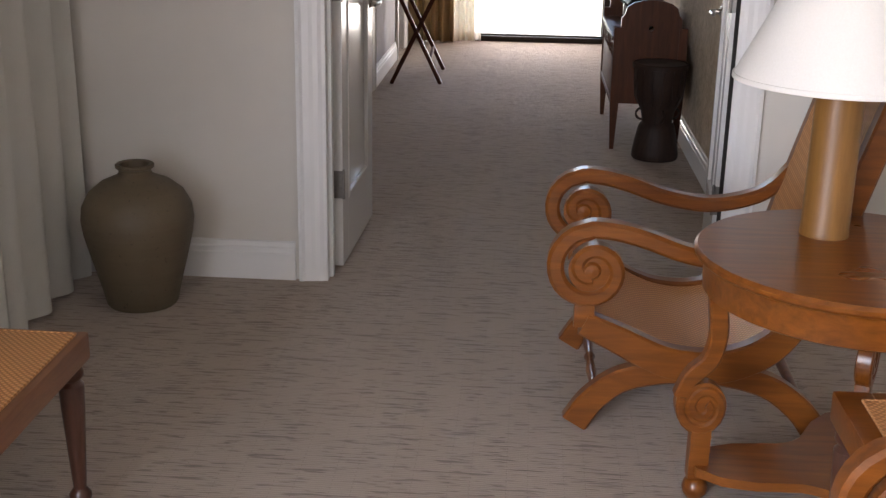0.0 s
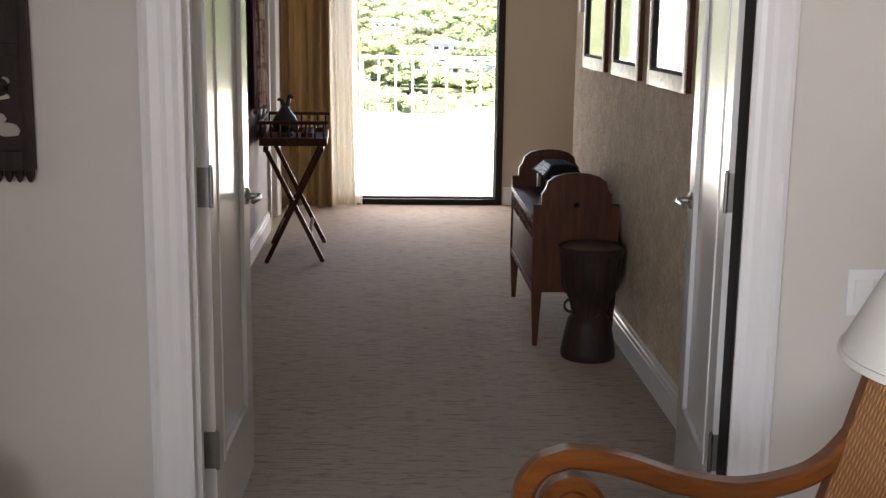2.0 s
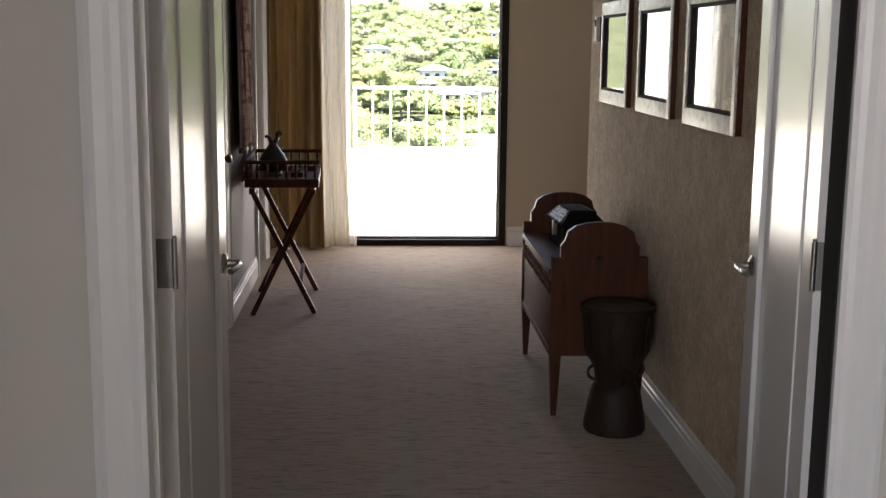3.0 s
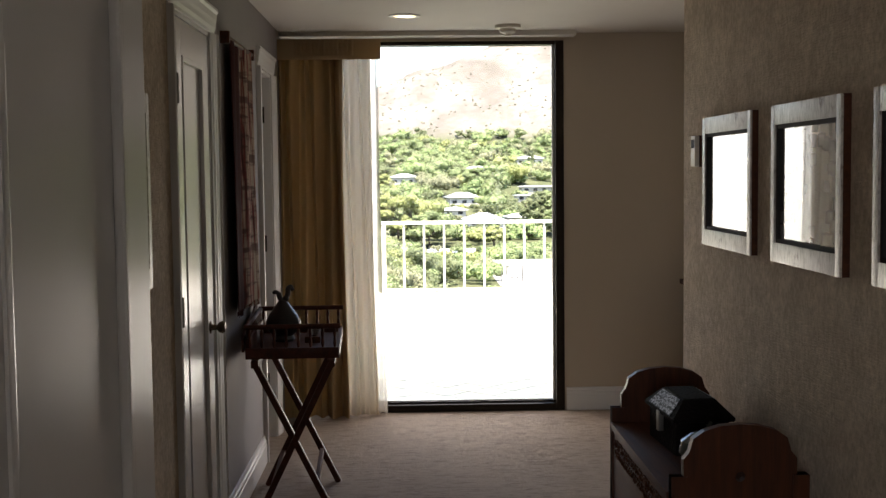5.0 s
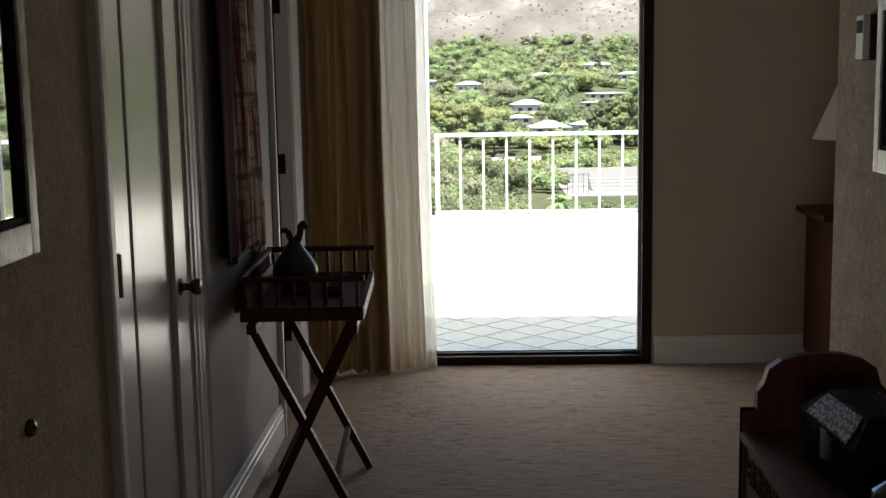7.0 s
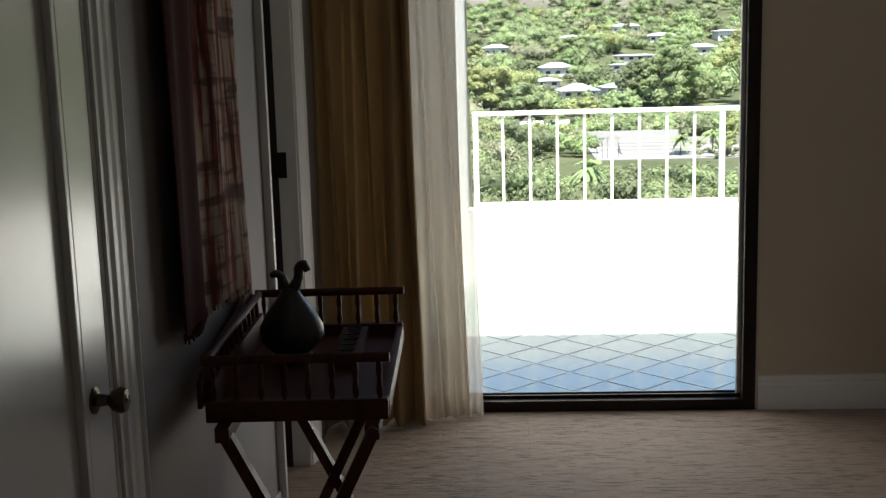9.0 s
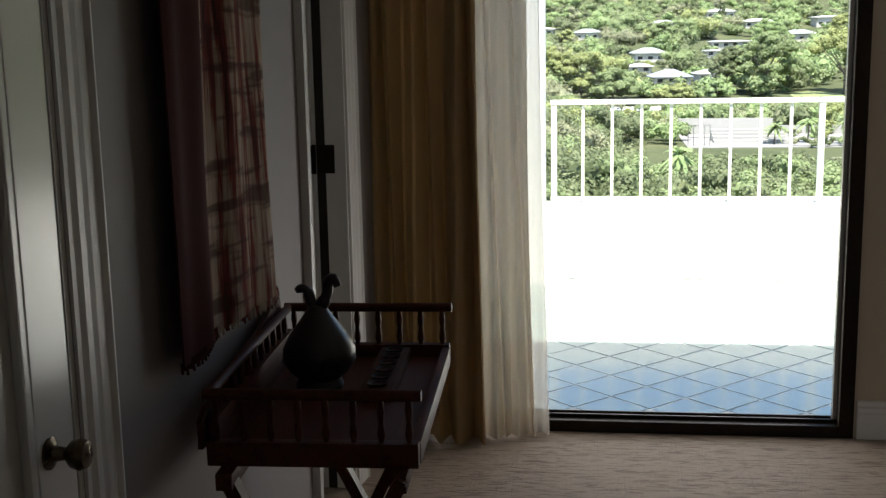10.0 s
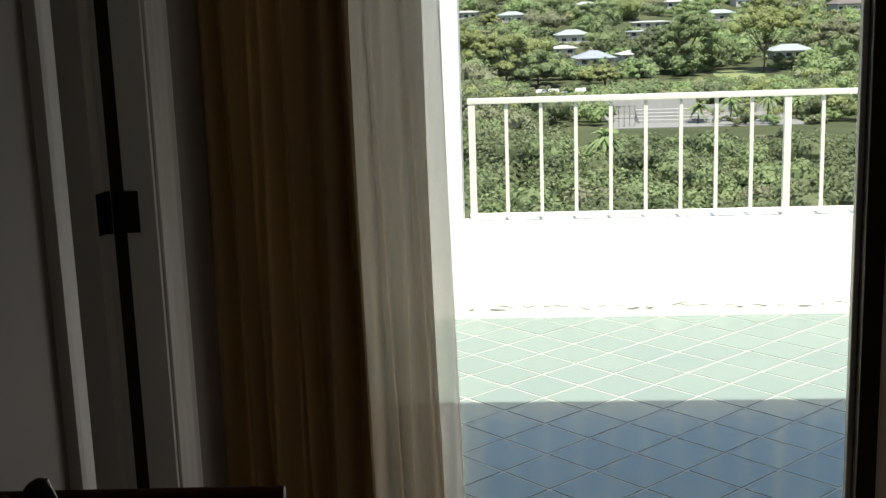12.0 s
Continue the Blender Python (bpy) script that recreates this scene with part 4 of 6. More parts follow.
def cane_seat(name, x0, x1, y0, y1, top, label, category, f=0.035, frame_wood=None):
    p = thing(name, pose(0, 0, 0), label, category)
    hgt = 0.062
    b = bmesh.new()
    add_box(b, x0, x0 + f, y0, y1, top - hgt, top, 0.006)
    add_box(b, x1 - f, x1, y0, y1, top - hgt, top, 0.006)
    add_box(b, x0 + f, x1 - f, y0, y0 + f, top - hgt, top, 0.006)
    add_box(b, x0 + f, x1 - f, y1 - f, y1, top - hgt, top, 0.006)
    part("seat_frame", b, frame_wood or M_BENCH, p)
    part("cane_seat", box(x0 + f * 0.6, x1 - f * 0.6, y0 + f * 0.6, y1 - f * 0.6, top - 0.006, top + 0.004, 0.003), M_CANE, p, "honey coloured woven cane seat")
    b = bmesh.new()
    q = f * 0.63
    for a, c in (((x0 + q, y0 + q), (x1 - q, y0 + q)), ((x1 - q, y0 + q), (x1 - q, y1 - q)), ((x1 - q, y1 - q), (x0 + q, y1 - q)), ((x0 + q, y1 - q), (x0 + q, y0 + q))):
        tube([(*a, top + 0.002), (*c, top + 0.002)], 0.004, 6, b)
    part("cane_binding", b, M_CANE, p)
    for x in (x0 + 0.035, x1 - 0.035):
        for y in (y0 + 0.035, y1 - 0.035):
            l = part("leg", turned_leg(top - hgt), M_LEGDARK, p, "dark turned leg")
            l.matrix_local = pose(x, y, 0)


cane_seat("cane_bench", -1.08, -0.556, 1.62, 2.485, 0.435, "low wooden bench with woven cane seat and turned legs", "bench")
cane_seat("cane_stool", 1.010, 1.47, 1.955, 2.350, 0.440, "small wooden stool with woven cane seat before the round table", "stool", 0.075, M_KOA)


def spiral(cx, cz, r0, r1, a0, turns, n):
    return [Vector((cx + (r0 + (r1 - r0) * i / n) * math.cos(a0 + turns * 2 * math.pi * i / n), cz + (r0 + (r1 - r0) * i / n) * math.sin(a0 + turns * 2 * math.pi * i / n))) for i in range(n + 1)]


def scroll_armchair():
    """Low lounge chair facing -x: curule legs, S-curved side rails rising into the back, scrolled arms, cane seat and back."""
    c = thing("scroll_armchair", pose(0, 0, 0), "honey wood lounge chair with scrolled arms and cane seat", "armchair", "lounge chairs by the table")
    half = 0.275
    side_path = smooth_path([(0.015, 0.300), (0.10, 0.262), (0.24, 0.20), (0.38, 0.195), (0.50, 0.255), (0.575, 0.37), (0.63, 0.55), (0.69, 0.76), (0.745, 0.94), (0.765, 1.0)], 6)
    arch = smooth_path([(0.005, 0.015), (0.05, 0.085), (0.125, 0.145), (0.24, 0.172), (0.38, 0.172), (0.50, 0.145), (0.585, 0.085), (0.64, 0.015)], 6)
    for sgn in (-1, 1):
        ya, yb = sgn * half - 0.024, sgn * half + 0.024
        n = len(side_path)
        part("side_rail", ribbon(side_path, [0.062 + 0.030 * math.exp(-((i / n - 0.30) / 0.2) ** 2) for i in range(n)], ya, yb), M_KOA, c)
        n = len(arch)
        part("curved_leg", ribbon(arch, [0.058 + 0.030 * abs(i / (n - 1) - 0.5) for i in range(n)], ya + 0.001, yb - 0.001), M_KOA, c)
        # arm: scroll at the front, sweeping back to the upright
        sp = spiral(0.028, 0.448, 0.108, 0.020, math.pi * 0.5, 1.5, 40)
        back = smooth_path([(0.63, 0.60), (0.585, 0.545), (0.52, 0.505), (0.40, 0.480), (0.27, 0.497), (0.16, 0.533), (0.09, 0.550), sp[0]], 6)
        arm = [Vector(q) for q in back] + sp[2:]
        n = len(arm)
        part("arm", ribbon(arm, [0.036 + 0.010 * math.sin(math.pi * min(1.0, i / n * 1.25)) for i in range(n)], ya - 0.004, yb + 0.004, None, 0.009), M_KOA, c)
        b = bmesh.new()
        g = lathe([(0.0, -0.030), (0.018, -0.028), (0.024, -0.018), (0.060, -0.016), (0.060, 0.016), (0.024, 0.018), (0.018, 0.028), (0.0, 0.030)], 26, b, (0, 0, 0), False)
        bmesh.ops.transform(b, matrix=pose(0.028, sgn * half, 0.446, 90, 0, 0), verts=b.verts)
        part("scroll_boss", b, M_KOA, c)
        b = bmesh.new()
        add_box(b, -0.012, 0.042, ya + 0.002, yb - 0.002, 0.29, 0.36, 0.008)
        part("arm_block", b, M_KOA, c)
    # cane sling on seat and back, follows the side rails
    b = bmesh.new()
    use = [p for p in side_path if p.x > 0.03]
    rows = []
    for i, p in enumerate(use):
        d = (use[min(i + 1, len(use) - 1)] - use[max(i - 1, 0)]).normalized()
        q = Vector((-d.y, d.x))
        sag = 0.03
        row = []
        for k in range(9):
            v = -half + 0.02 + (2 * half - 0.04) * k / 8
            s = sag * (1 - (v / half) ** 2)
            top = p + q * (0.034 - s * 0.3)
            row.append((b.verts.new((top.x, v, top.y)), b.verts.new((top.x - q.x * 0.006, v, top.y - q.y * 0.006))))
        rows.append(row)
    for r0, r1 in zip(rows, rows[1:]):
        for k in range(8):
            b.faces.new((r0[k][0], r0[k + 1][0], r1[k + 1][0], r1[k][0]))
            b.faces.new((r0[k][1], r1[k][1], r1[k + 1][1], r0[k + 1][1]))
    part("cane_sling", b, M_CANE, c, "woven cane seat and back")
    part("front_rail", box(0.0, 0.045, -half + 0.024, half - 0.024, 0.275, 0.325, 0.01), M_KOA, c)
    b = bmesh.new()
    add_box(b, 0.735, 0.775, -half - 0.02, half + 0.02, 0.94, 1.03, 0.012)
    part("crest_rail", b, M_KOA, c)
    b = lathe([(0.010, -half), (0.014, -0.2), (0.010, -0.18), (0.015, -0.1), (0.010, -0.02), (0.016, 0.0), (0.010, 0.02), (0.015, 0.1), (0.010, 0.18), (0.014, 0.2), (0.010, half)], 14)
    bmesh.ops.transform(b, matrix=pose(0.055, 0, 0.085, 90, 0, 0), verts=b.verts)
    part("turned_stretcher", b, M_KOA, c)
    b = lathe([(0.010, -half), (0.015, 0), (0.010, half)], 14)
    bmesh.ops.transform(b, matrix=pose(0.60, 0, 0.085, 90, 0, 0), verts=b.verts)
    part("turned_stretcher", b, M_KOA, c)
    return c


chair = scroll_armchair()
chair.matrix_world = pose(0.535, 3.30, 0.0)
copy_thing(chair, pose(0.985, 1.605, 0.0))


def round_table():
    c = thing("round_side_table", pose(1.131, 2.70, 0.0) @ Matrix.Diagonal((0.87, 0.87, 1.03, 1)), "round honey wood side table with scrolled legs", "side table")
    part("tabletop", lathe([(0.0, 0.572), (0.395, 0.572), (0.402, 0.575), (0.412, 0.583), (0.414, 0.592), (0.406, 0.600), (0.0, 0.600)], 72, None, (0, 0, 0), False), M_KOA, c)
    part("apron", lathe([(0.375, 0.50), (0.385, 0.505), (0.388, 0.56), (0.395, 0.572), (0.365, 0.572), (0.365, 0.50)], 72, None, (0, 0, 0), False), M_KOA, c)
    for ang in (184, 304, 64):
        m = pose(0, 0, 0, 0, 0, ang)
        path = smooth_path([(0.350, 0.53), (0.347, 0.47), (0.340, 0.405), (0.357, 0.345), (0.402, 0.305), (0.427, 0.255)], 6)
        n = len(path)
        l = part("leg", ribbon(path, [0.052 - 0.012 * i / n for i in range(n)], -0.02, 0.02), M_KOA, c)
        l.matrix_local = m
        b = ribbon(spiral(0.365, 0.235, 0.064, 0.012, 0.4, -1.7, 30), [0.026] * 31, -0.024, 0.024)
        disc = lathe([(0.0, -0.019), (0.06, -0.019), (0.06, 0.019), (0.0, 0.019)], 26, None, (0, 0, 0), False)
        bmesh.ops.transform(disc, matrix=pose(0.365, 0, 0.235, 90, 0, 0), verts=disc.verts)
        s = part("volute", b, M_KOA, c)
        s.matrix_local = m
        s2 = part("volute_disc", disc, M_KOA, c)
        s2.matrix_local = m
        f = part("foot_block", box(0.338, 0.392, -0.022, 0.022, 0.055, 0.180, 0.004), M_KOA, c)
        f.matrix_local = m
        bf = lathe([(0.0, 0.0), (0.018, 0.0), (0.033, 0.016), (0.036, 0.030), (0.030, 0.046), (0.018, 0.055), (0.0, 0.055)], 20, None, (0.365, 0, 0), False)
        f2 = part("bun_foot", bf, M_KOA, c)
        f2.matrix_local = m
    b = bmesh.new()
    lo, hi = [], []
    for a in range(0, 360, 10):
        k = 0.5 + 0.5 * math.cos(radians(3 * (a - 184)))
        r = 0.15 + 0.235 * k ** 1.6
        for lst, z in ((lo, 0.070), (hi, 0.092)):
            lst.append(b.verts.new((r * math.cos(radians(a)), r * math.sin(radians(a)), z)))
    n = len(lo)
    for i in range(n):
        b.faces.new((lo[i], lo[(i + 1) % n], hi[(i + 1) % n], hi[i]))
    b.faces.new(lo[::-1])
    b.faces.new(hi)
    part("lower_shelf", b, M_KOA, c)


round_table()


def table_lamp(name, at, body_h, body_r, shade, label, mat):
    """shade: bottom height, top height, bottom radius, top radius."""
    c = thing(name, pose(*at), label, "table lamp")
    z0, z1, r0, r1 = shade
    part("base", lathe([(0.0, 0.0), (body_r, 0.0), (body_r, 0.012), (body_r * 0.985, 0.014), (body_r * 0.96, body_h), (body_r * 0.6, body_h + 0.012), (0.0, body_h + 0.012)], 40, None, (0, 0, 0), False), mat, c, "cylindrical wooden base")
    part("shade", lathe([(r0, z0), (r0 * 1.004, z0 + 0.006), (r1, z1), (r1 - 0.004, z1), (r0 - 0.004, z0)], 64, None, (0, 0, 0), False), M_SHADE, c, "white linen cone shade")
    part("shade_trim", lathe([(r0 + 0.001, z0 - 0.001), (r0 + 0.003, z0 + 0.001), (r0 + 0.002, z0 + 0.011), (r0 - 0.004, z0 + 0.011), (r0 - 0.005, z0)], 64, None, (0, 0, 0), False), M_SHADE, c)
    b = bmesh.new()
    lathe([(0.006, body_h), (0.006, z1 + 0.004), (0.012, z1 + 0.008), (0.008, z1 + 0.02), (0.0, z1 + 0.024)], 12, b)
    for a in range(3):
        tube([(0, 0, z1 - 0.004), (r1 * math.cos(a * 2.094), r1 * math.sin(a * 2.094), z1 - 0.004)], 0.002, 6, b)
    part("harp_and_finial", b, M_HINGE, c, "metal spider and finial")
    return c


table_lamp("table_lamp", (1.084, 2.84, 0.618), 0.44, 0.056, (0.358, 0.660, 0.240, 0.095), "white cone shade lamp on a honey wood cylinder", M_KOA_Z)

# ---- hall: pictures, mirror, thermostat ----
def framed(name, y0, y1, x, z0, z1, facing, glass, label, category, group=""):
    """A deep whitewashed sash frame on a hall wall."""
    c = thing(name, pose(x, (y0 + y1) / 2, (z0 + z1) / 2), label, category, group)
    w, h, d, f = (y1 - y0) / 2, (z1 - z0) / 2, 0.026, 0.058
    g, s = 0.036, facing
    def xb(a, b_):
        return (min(s * a, s * b_), max(s * a, s * b_))
    for ya, yb, za, zb in ((-w, -w + g, -h, h), (w - g, w, -h, h), (-w + g, w - g, -h, -h + f), (-w + g, w - g, h - f, h)):
        rail = part("frame_rail", box(*xb(d - 0.006, d), ya, yb, za, zb, 0.002), M_WHITEWASH, c)
        # the shade on the frame's sides is put into a dark wood colour
        part("frame_side", box(*xb(0.0, d - 0.006), ya, yb, za, zb), M_DARK, rail, "frame side coloured dark for its shade", False)
    b = bmesh.new()
    for ya, yb, za, zb in ((-w + g, -w + g + 0.012, -h + f, h - f), (w - g - 0.012, w - g, -h + f, h - f), (-w + g + 0.012, w - g - 0.012, -h + f, -h + f + 0.012), (-w + g + 0.012, w - g - 0.012, h - f - 0.012, h - f)):
        add_box(b, *xb(0.006, 0.019), ya, yb, za, zb)
    part("inner_edge", b, M_BLACK, c, "black inner edge", False)
    part("glazing", box(*xb(0.004, 0.010), -w + g + 0.002, w - g - 0.002, -h + f + 0.002, h - f - 0.002), glass, c, "", False)


for y0, y1 in ((6.975, 7.595), (6.18, 6.76), (5.36, 5.975)):
    framed("framed_picture", y0, y1, HALL_R, 1.203, 1.672, -1, M_PRINT, "faded print under glass in a whitewashed frame", "picture", "whitewashed frames in the hall")
framed("wall_mirror", 6.11, 6.61, HALL_L, 1.16, 1.716, 1, M_MIRROR, "mirror in a whitewashed wooden sash frame", "mirror", "whitewashed frames in the hall")

th = thing("thermostat", pose(HALL_R, 7.71, 1.552), "small ivory wall thermostat", "thermostat")
part("cover", box(-0.034, -0.016, -0.030, 0.030, -0.058, 0.058, 0.003), M_PLASTIC, th)
# dark rear half paints the shade on the thermostat's south side
part("back_box", box(-0.016, 0.0, -0.032, 0.032, -0.060, 0.060, 0.002), M_DARK, th, "back box coloured dark as the shaded side")
part("face", box(-0.0355, -0.034, -0.022, 0.022, 0.012, 0.045), M_BLACK, th, "dark display", False)
sw = thing("wall_outlet", pose(HALL_R, 4.98, 0.32), "white wall outlet plate", "outlet")
part("cover_plate", box(-0.006, 0.0, -0.036, 0.036, -0.058, 0.058, 0.002), M_TRIM, sw)
for z in (-0.022, 0.022):
    part("socket", box(-0.008, -0.006, -0.014, 0.014, z - 0.013, z + 0.013), M_PLASTIC, sw)

sp_ = thing("switch_plate", pose(1.395, LIV_Y, 0.79), "white double light switch plate on the living room wall", "light switch")
part("cover_plate", box(-0.058, 0.058, -0.006, 0.0, -0.06, 0.06, 0.002), M_TRIM, sp_)
for x in (-0.024, 0.024):
    part("rocker", box(x - 0.016, x + 0.016, -0.010, -0.006, -0.033, 0.033, 0.002), M_TRIM, sp_)
sd = thing("smoke_detector", pose(0.69, 10.0, CEIL), "off-white round ceiling smoke detector", "smoke detector")
part("base", lathe([(0.0, 0.0), (0.075, 0.0), (0.075, -0.018), (0.06, -0.022), (0.0, -0.022)], 32, None, (0, 0, 0), False), M_PLASTIC, sd)
part("sensor", lathe([(0.05, -0.022), (0.045, -0.040), (0.022, -0.05), (0.018, -0.062), (0.0, -0.062)], 32, None, (0, 0, 0), False), M_PLASTIC, sd)
rl = thing("recessed_light", pose(0.10, 9.55, CEIL), "round recessed ceiling light", "ceiling light")
part("trim_ring", lathe([(0.058, 0.0), (0.085, 0.0), (0.085, -0.006), (0.07, -0.010), (0.058, -0.006)], 36, None, (0, 0, 0), False), M_TRIM, rl)
k = Mat("warm_bulb", 0.5)
k.b.inputs["Emission Color"].default_value, k.b.inputs["Emission Strength"].default_value = (1, 0.72, 0.35, 1), 1.0
part("bulb", lathe([(0.0, -0.004), (0.056, -0.004), (0.056, -0.001), (0.0, -0.001)], 32, None, (0, 0, 0), False), k.m, rl, "warm glowing bulb")

# ---- hall: carved chest with the things on it, drum ----
def hall_chest():
    x0, x1, y0, y1 = 0.82, 1.20, 6.35, 7.32
    c = thing("carved_chest", pose(0, 0, 0), "dark wood chest on legs with arched pierced ends", "chest")
    t = 0.03
    cx, hw = (x0 + x1) / 2, (x1 - x0) / 2
    for y, tag in ((y0, 1), (y1 - t, 0)):
        # end board: shoulders, then an arch with notched corners and a round hole
        out = [(x0, 0.25), (x1, 0.25), (x1, 0.648), (x1 - 0.034, 0.648), (x1 - 0.034, 0.695)]
        for i in range(0, 9):
            a = math.pi * i / 8
            out.append((cx + (hw - 0.05) * math.cos(a), 0.715 + 0.075 * math.sin(a) ** 0.75))
        out += [(x0 + 0.034, 0.695), (x0 + 0.034, 0.648), (x0, 0.648)]
        b = bmesh.new()
        va = [b.verts.new((px, y, pz)) for px, pz in out]
        vb = [b.verts.new((px, y + t, pz)) for px, pz in out]
        n = len(out)
        hole = [(cx + 0.014 * math.cos(2 * math.pi * i / 12), 0.645 + 0.014 * math.sin(2 * math.pi * i / 12)) for i in range(12)]
        ha = [b.verts.new((px, y, pz)) for px, pz in hole]
        hb = [b.verts.new((px, y + t, pz)) for px, pz in hole]
        for i in range(n):
            b.faces.new((va[i], va[(i + 1) % n], vb[(i + 1) % n], vb[i]))
        for i in range(12):
            b.faces.new((ha[i], ha[(i + 1) % 12], hb[(i + 1) % 12], hb[i]))
        for ring, hring in ((va, ha), (vb, hb)):
            es = [b.edges.get((ring[i], ring[(i + 1) % n])) for i in range(n)] + [b.edges.get((hring[i], hring[(i + 1) % 12])) for i in range(12)]
            bmesh.ops.triangle_fill(b, use_beauty=True, use_dissolve=False, edges=es)
        part("end_board", b, M_DARKZ, c, "", False)
        for x in (x0, x1 - 0.045):
            lb = bmesh.new()
            lo = 0.012
            vs = []
            for z, e in ((0.0, lo), (0.25, 0.0), (0.648, 0.0)):
                vs.append([lb.verts.new(p) for p in ((x + e, y - 0.004 + e, z), (x + 0.045 - e, y - 0.004 + e, z), (x + 0.045 - e, y + t + 0.004 - e, z), (x + e, y + t + 0.004 - e, z))])
            for a, d in zip(vs, vs[1:]):
                for i in range(4):
                    lb.faces.new((a[i], a[(i + 1) % 4], d[(i + 1) % 4], d[i]))
            lb.faces.new(vs[0][::-1])
            lb.faces.new(vs[-1])
            part("leg", lb, M_DARKZ, c, "", False)
    front = part("front_panel", box(x0 + 0.006, x0 + 0.03, y0 + t, y1 - t, 0.27, 0.575, 0.002), M_DARK, c, "carved front panel")
    b = bmesh.new()
    r = random.Random(11)
    for k_ in range(26):
        y = y0 + 0.09 + k_ * (y1 - y0 - 0.18) / 25
        for z in (0.535, 0.50):
            a0 = r.uniform(0, 6)
            rr = r.uniform(0.010, 0.017)
            tube([(x0 + 0.004, y + rr * math.cos(a0 + q * 0.8), z + rr * math.sin(a0 + q * 0.8)) for q in range(7)], 0.0035, 5, b)
    part("carved_band", b, M_DARK, front)
    part("back_panel", box(x1 - 0.03, x1 - 0.006, y0 + t, y1 - t, 0.27, 0.575, 0.002), M_DARK, c)
    part("bottom_panel", box(x0 + 0.03, x1 - 0.03, y0 + t, y1 - t, 0.27, 0.29), M_DARK, c)
    part("bottom_rail", box(x0, x0 + 0.032, y0 + t, y1 - t, 0.243, 0.27, 0.003), M_DARK, c)
    part("lid", box(x0 - 0.006, x1 - 0.004, y0 + t + 0.002, y1 - t - 0.002, 0.575, 0.598, 0.004), M_DARK, c)


hall_chest()

M_BOX = Mat("carved_black_wood", 0.8, spec=0.1)
_v2 = M_BOX.n("ShaderNodeTexVoronoi")
_v2.feature = "DISTANCE_TO_EDGE"
_v2.inputs["Scale"].default_value = 60
M_BOX.l(M_BOX.co, _v2.inputs["Vector"])
M_BOX.colour(M_BOX.mix(M_BOX.noise(30, 3), (0.006, 0.005, 0.0045), (0.014, 0.011, 0.010)))
M_BOX.bump(_v2.outputs["Distance"], 1.0, 0.006)

_f = Mat("engraved_filigree", 0.5, 0.0, 0.25)
_w = _f.n("ShaderNodeTexWave")
_w.inputs["Scale"].default_value, _w.inputs["Distortion"].default_value, _w.inputs["Detail Scale"].default_value = 26, 9.0, 2.2
_f.l(_f.co, _w.inputs["Vector"])
_lines = _f.ramp(_w.outputs["Fac"], [(0.52, (0, 0, 0)), (0.66, (1, 1, 1))])
_f.colour(_f.mix(_lines, (0.006, 0.005, 0.006), (0.24, 0.22, 0.25)))
_f.bump(_lines, 0.6, 0.001)
M_FILIGREE = _f.m
bx = thing("carved_box", pose(1.005, 6.93, 0.598, 0, 0, 4), "black carved lidded box standing on the chest", "box")
part("body", box(-0.085, 0.085, -0.15, 0.15, 0.0, 0.105, 0.006), M_BOX.m, bx)
b = bmesh.new()
rings = []
for hx, hy, z in ((0.094, 0.160, 0.105), (0.098, 0.165, 0.110), (0.098, 0.165, 0.118), (0.052, 0.112, 0.168), (0.046, 0.106, 0.171)):
    rings.append([b.verts.new((px * hx, py * hy, z)) for px, py in ((-1, -1), (1, -1), (1, 1), (-1, 1))])
for r0, r1 in zip(rings, rings[1:]):
    for q in range(4):
        b.faces.new((r0[q], r0[(q + 1) % 4], r1[(q + 1) % 4], r1[q]))
b.faces.new(rings[0][::-1])
b.faces.new(rings[-1])
lid = part("lid", b, M_BOX.m, bx, "hipped black lid", False)
for sx in (-1, 1):
    b = box(-0.030, 0.030, -0.118, 0.118, 0.0, 0.0016)
    for v in b.verts:
        v.co.y *= 1.0 if v.co.x * sx > 0 else 0.80
    bmesh.ops.transform(b, matrix=pose(sx * 0.0755, 0, 0.1435, 0, sx * 47.4, 0), verts=b.verts)
    part("engraved_plate", b, M_FILIGREE, lid, "silver engraved filigree plate", False)
part("clasp", box(-0.102, -0.084, -0.014, 0.014, 0.05, 0.115, 0.003), M_HINGE, bx, "small metal clasp")
gd = thing("glazed_gourd_pot", pose(0.985, 6.62, 0.598), "dark glossy round pot with a stem standing on the chest", "pot")
k = Mat("dark_green_glaze", 0.15)
k.colour(k.mix(k.noise(12, 4), (0.035, 0.045, 0.035), (0.075, 0.085, 0.07)))
part("body", lathe([(0.0, 0.0), (0.03, 0.0), (0.062, 0.02), (0.08, 0.05), (0.074, 0.085), (0.045, 0.108), (0.018, 0.114), (0.0, 0.113)], 36, None, (0, 0, 0), False), k.m, gd)
part("stem", tube([(0, 0, 0.11), (0.004, 0.0, 0.125), (0.016, 0.004, 0.14)], [0.010, 0.007, 0.005], 8), k.m, gd)


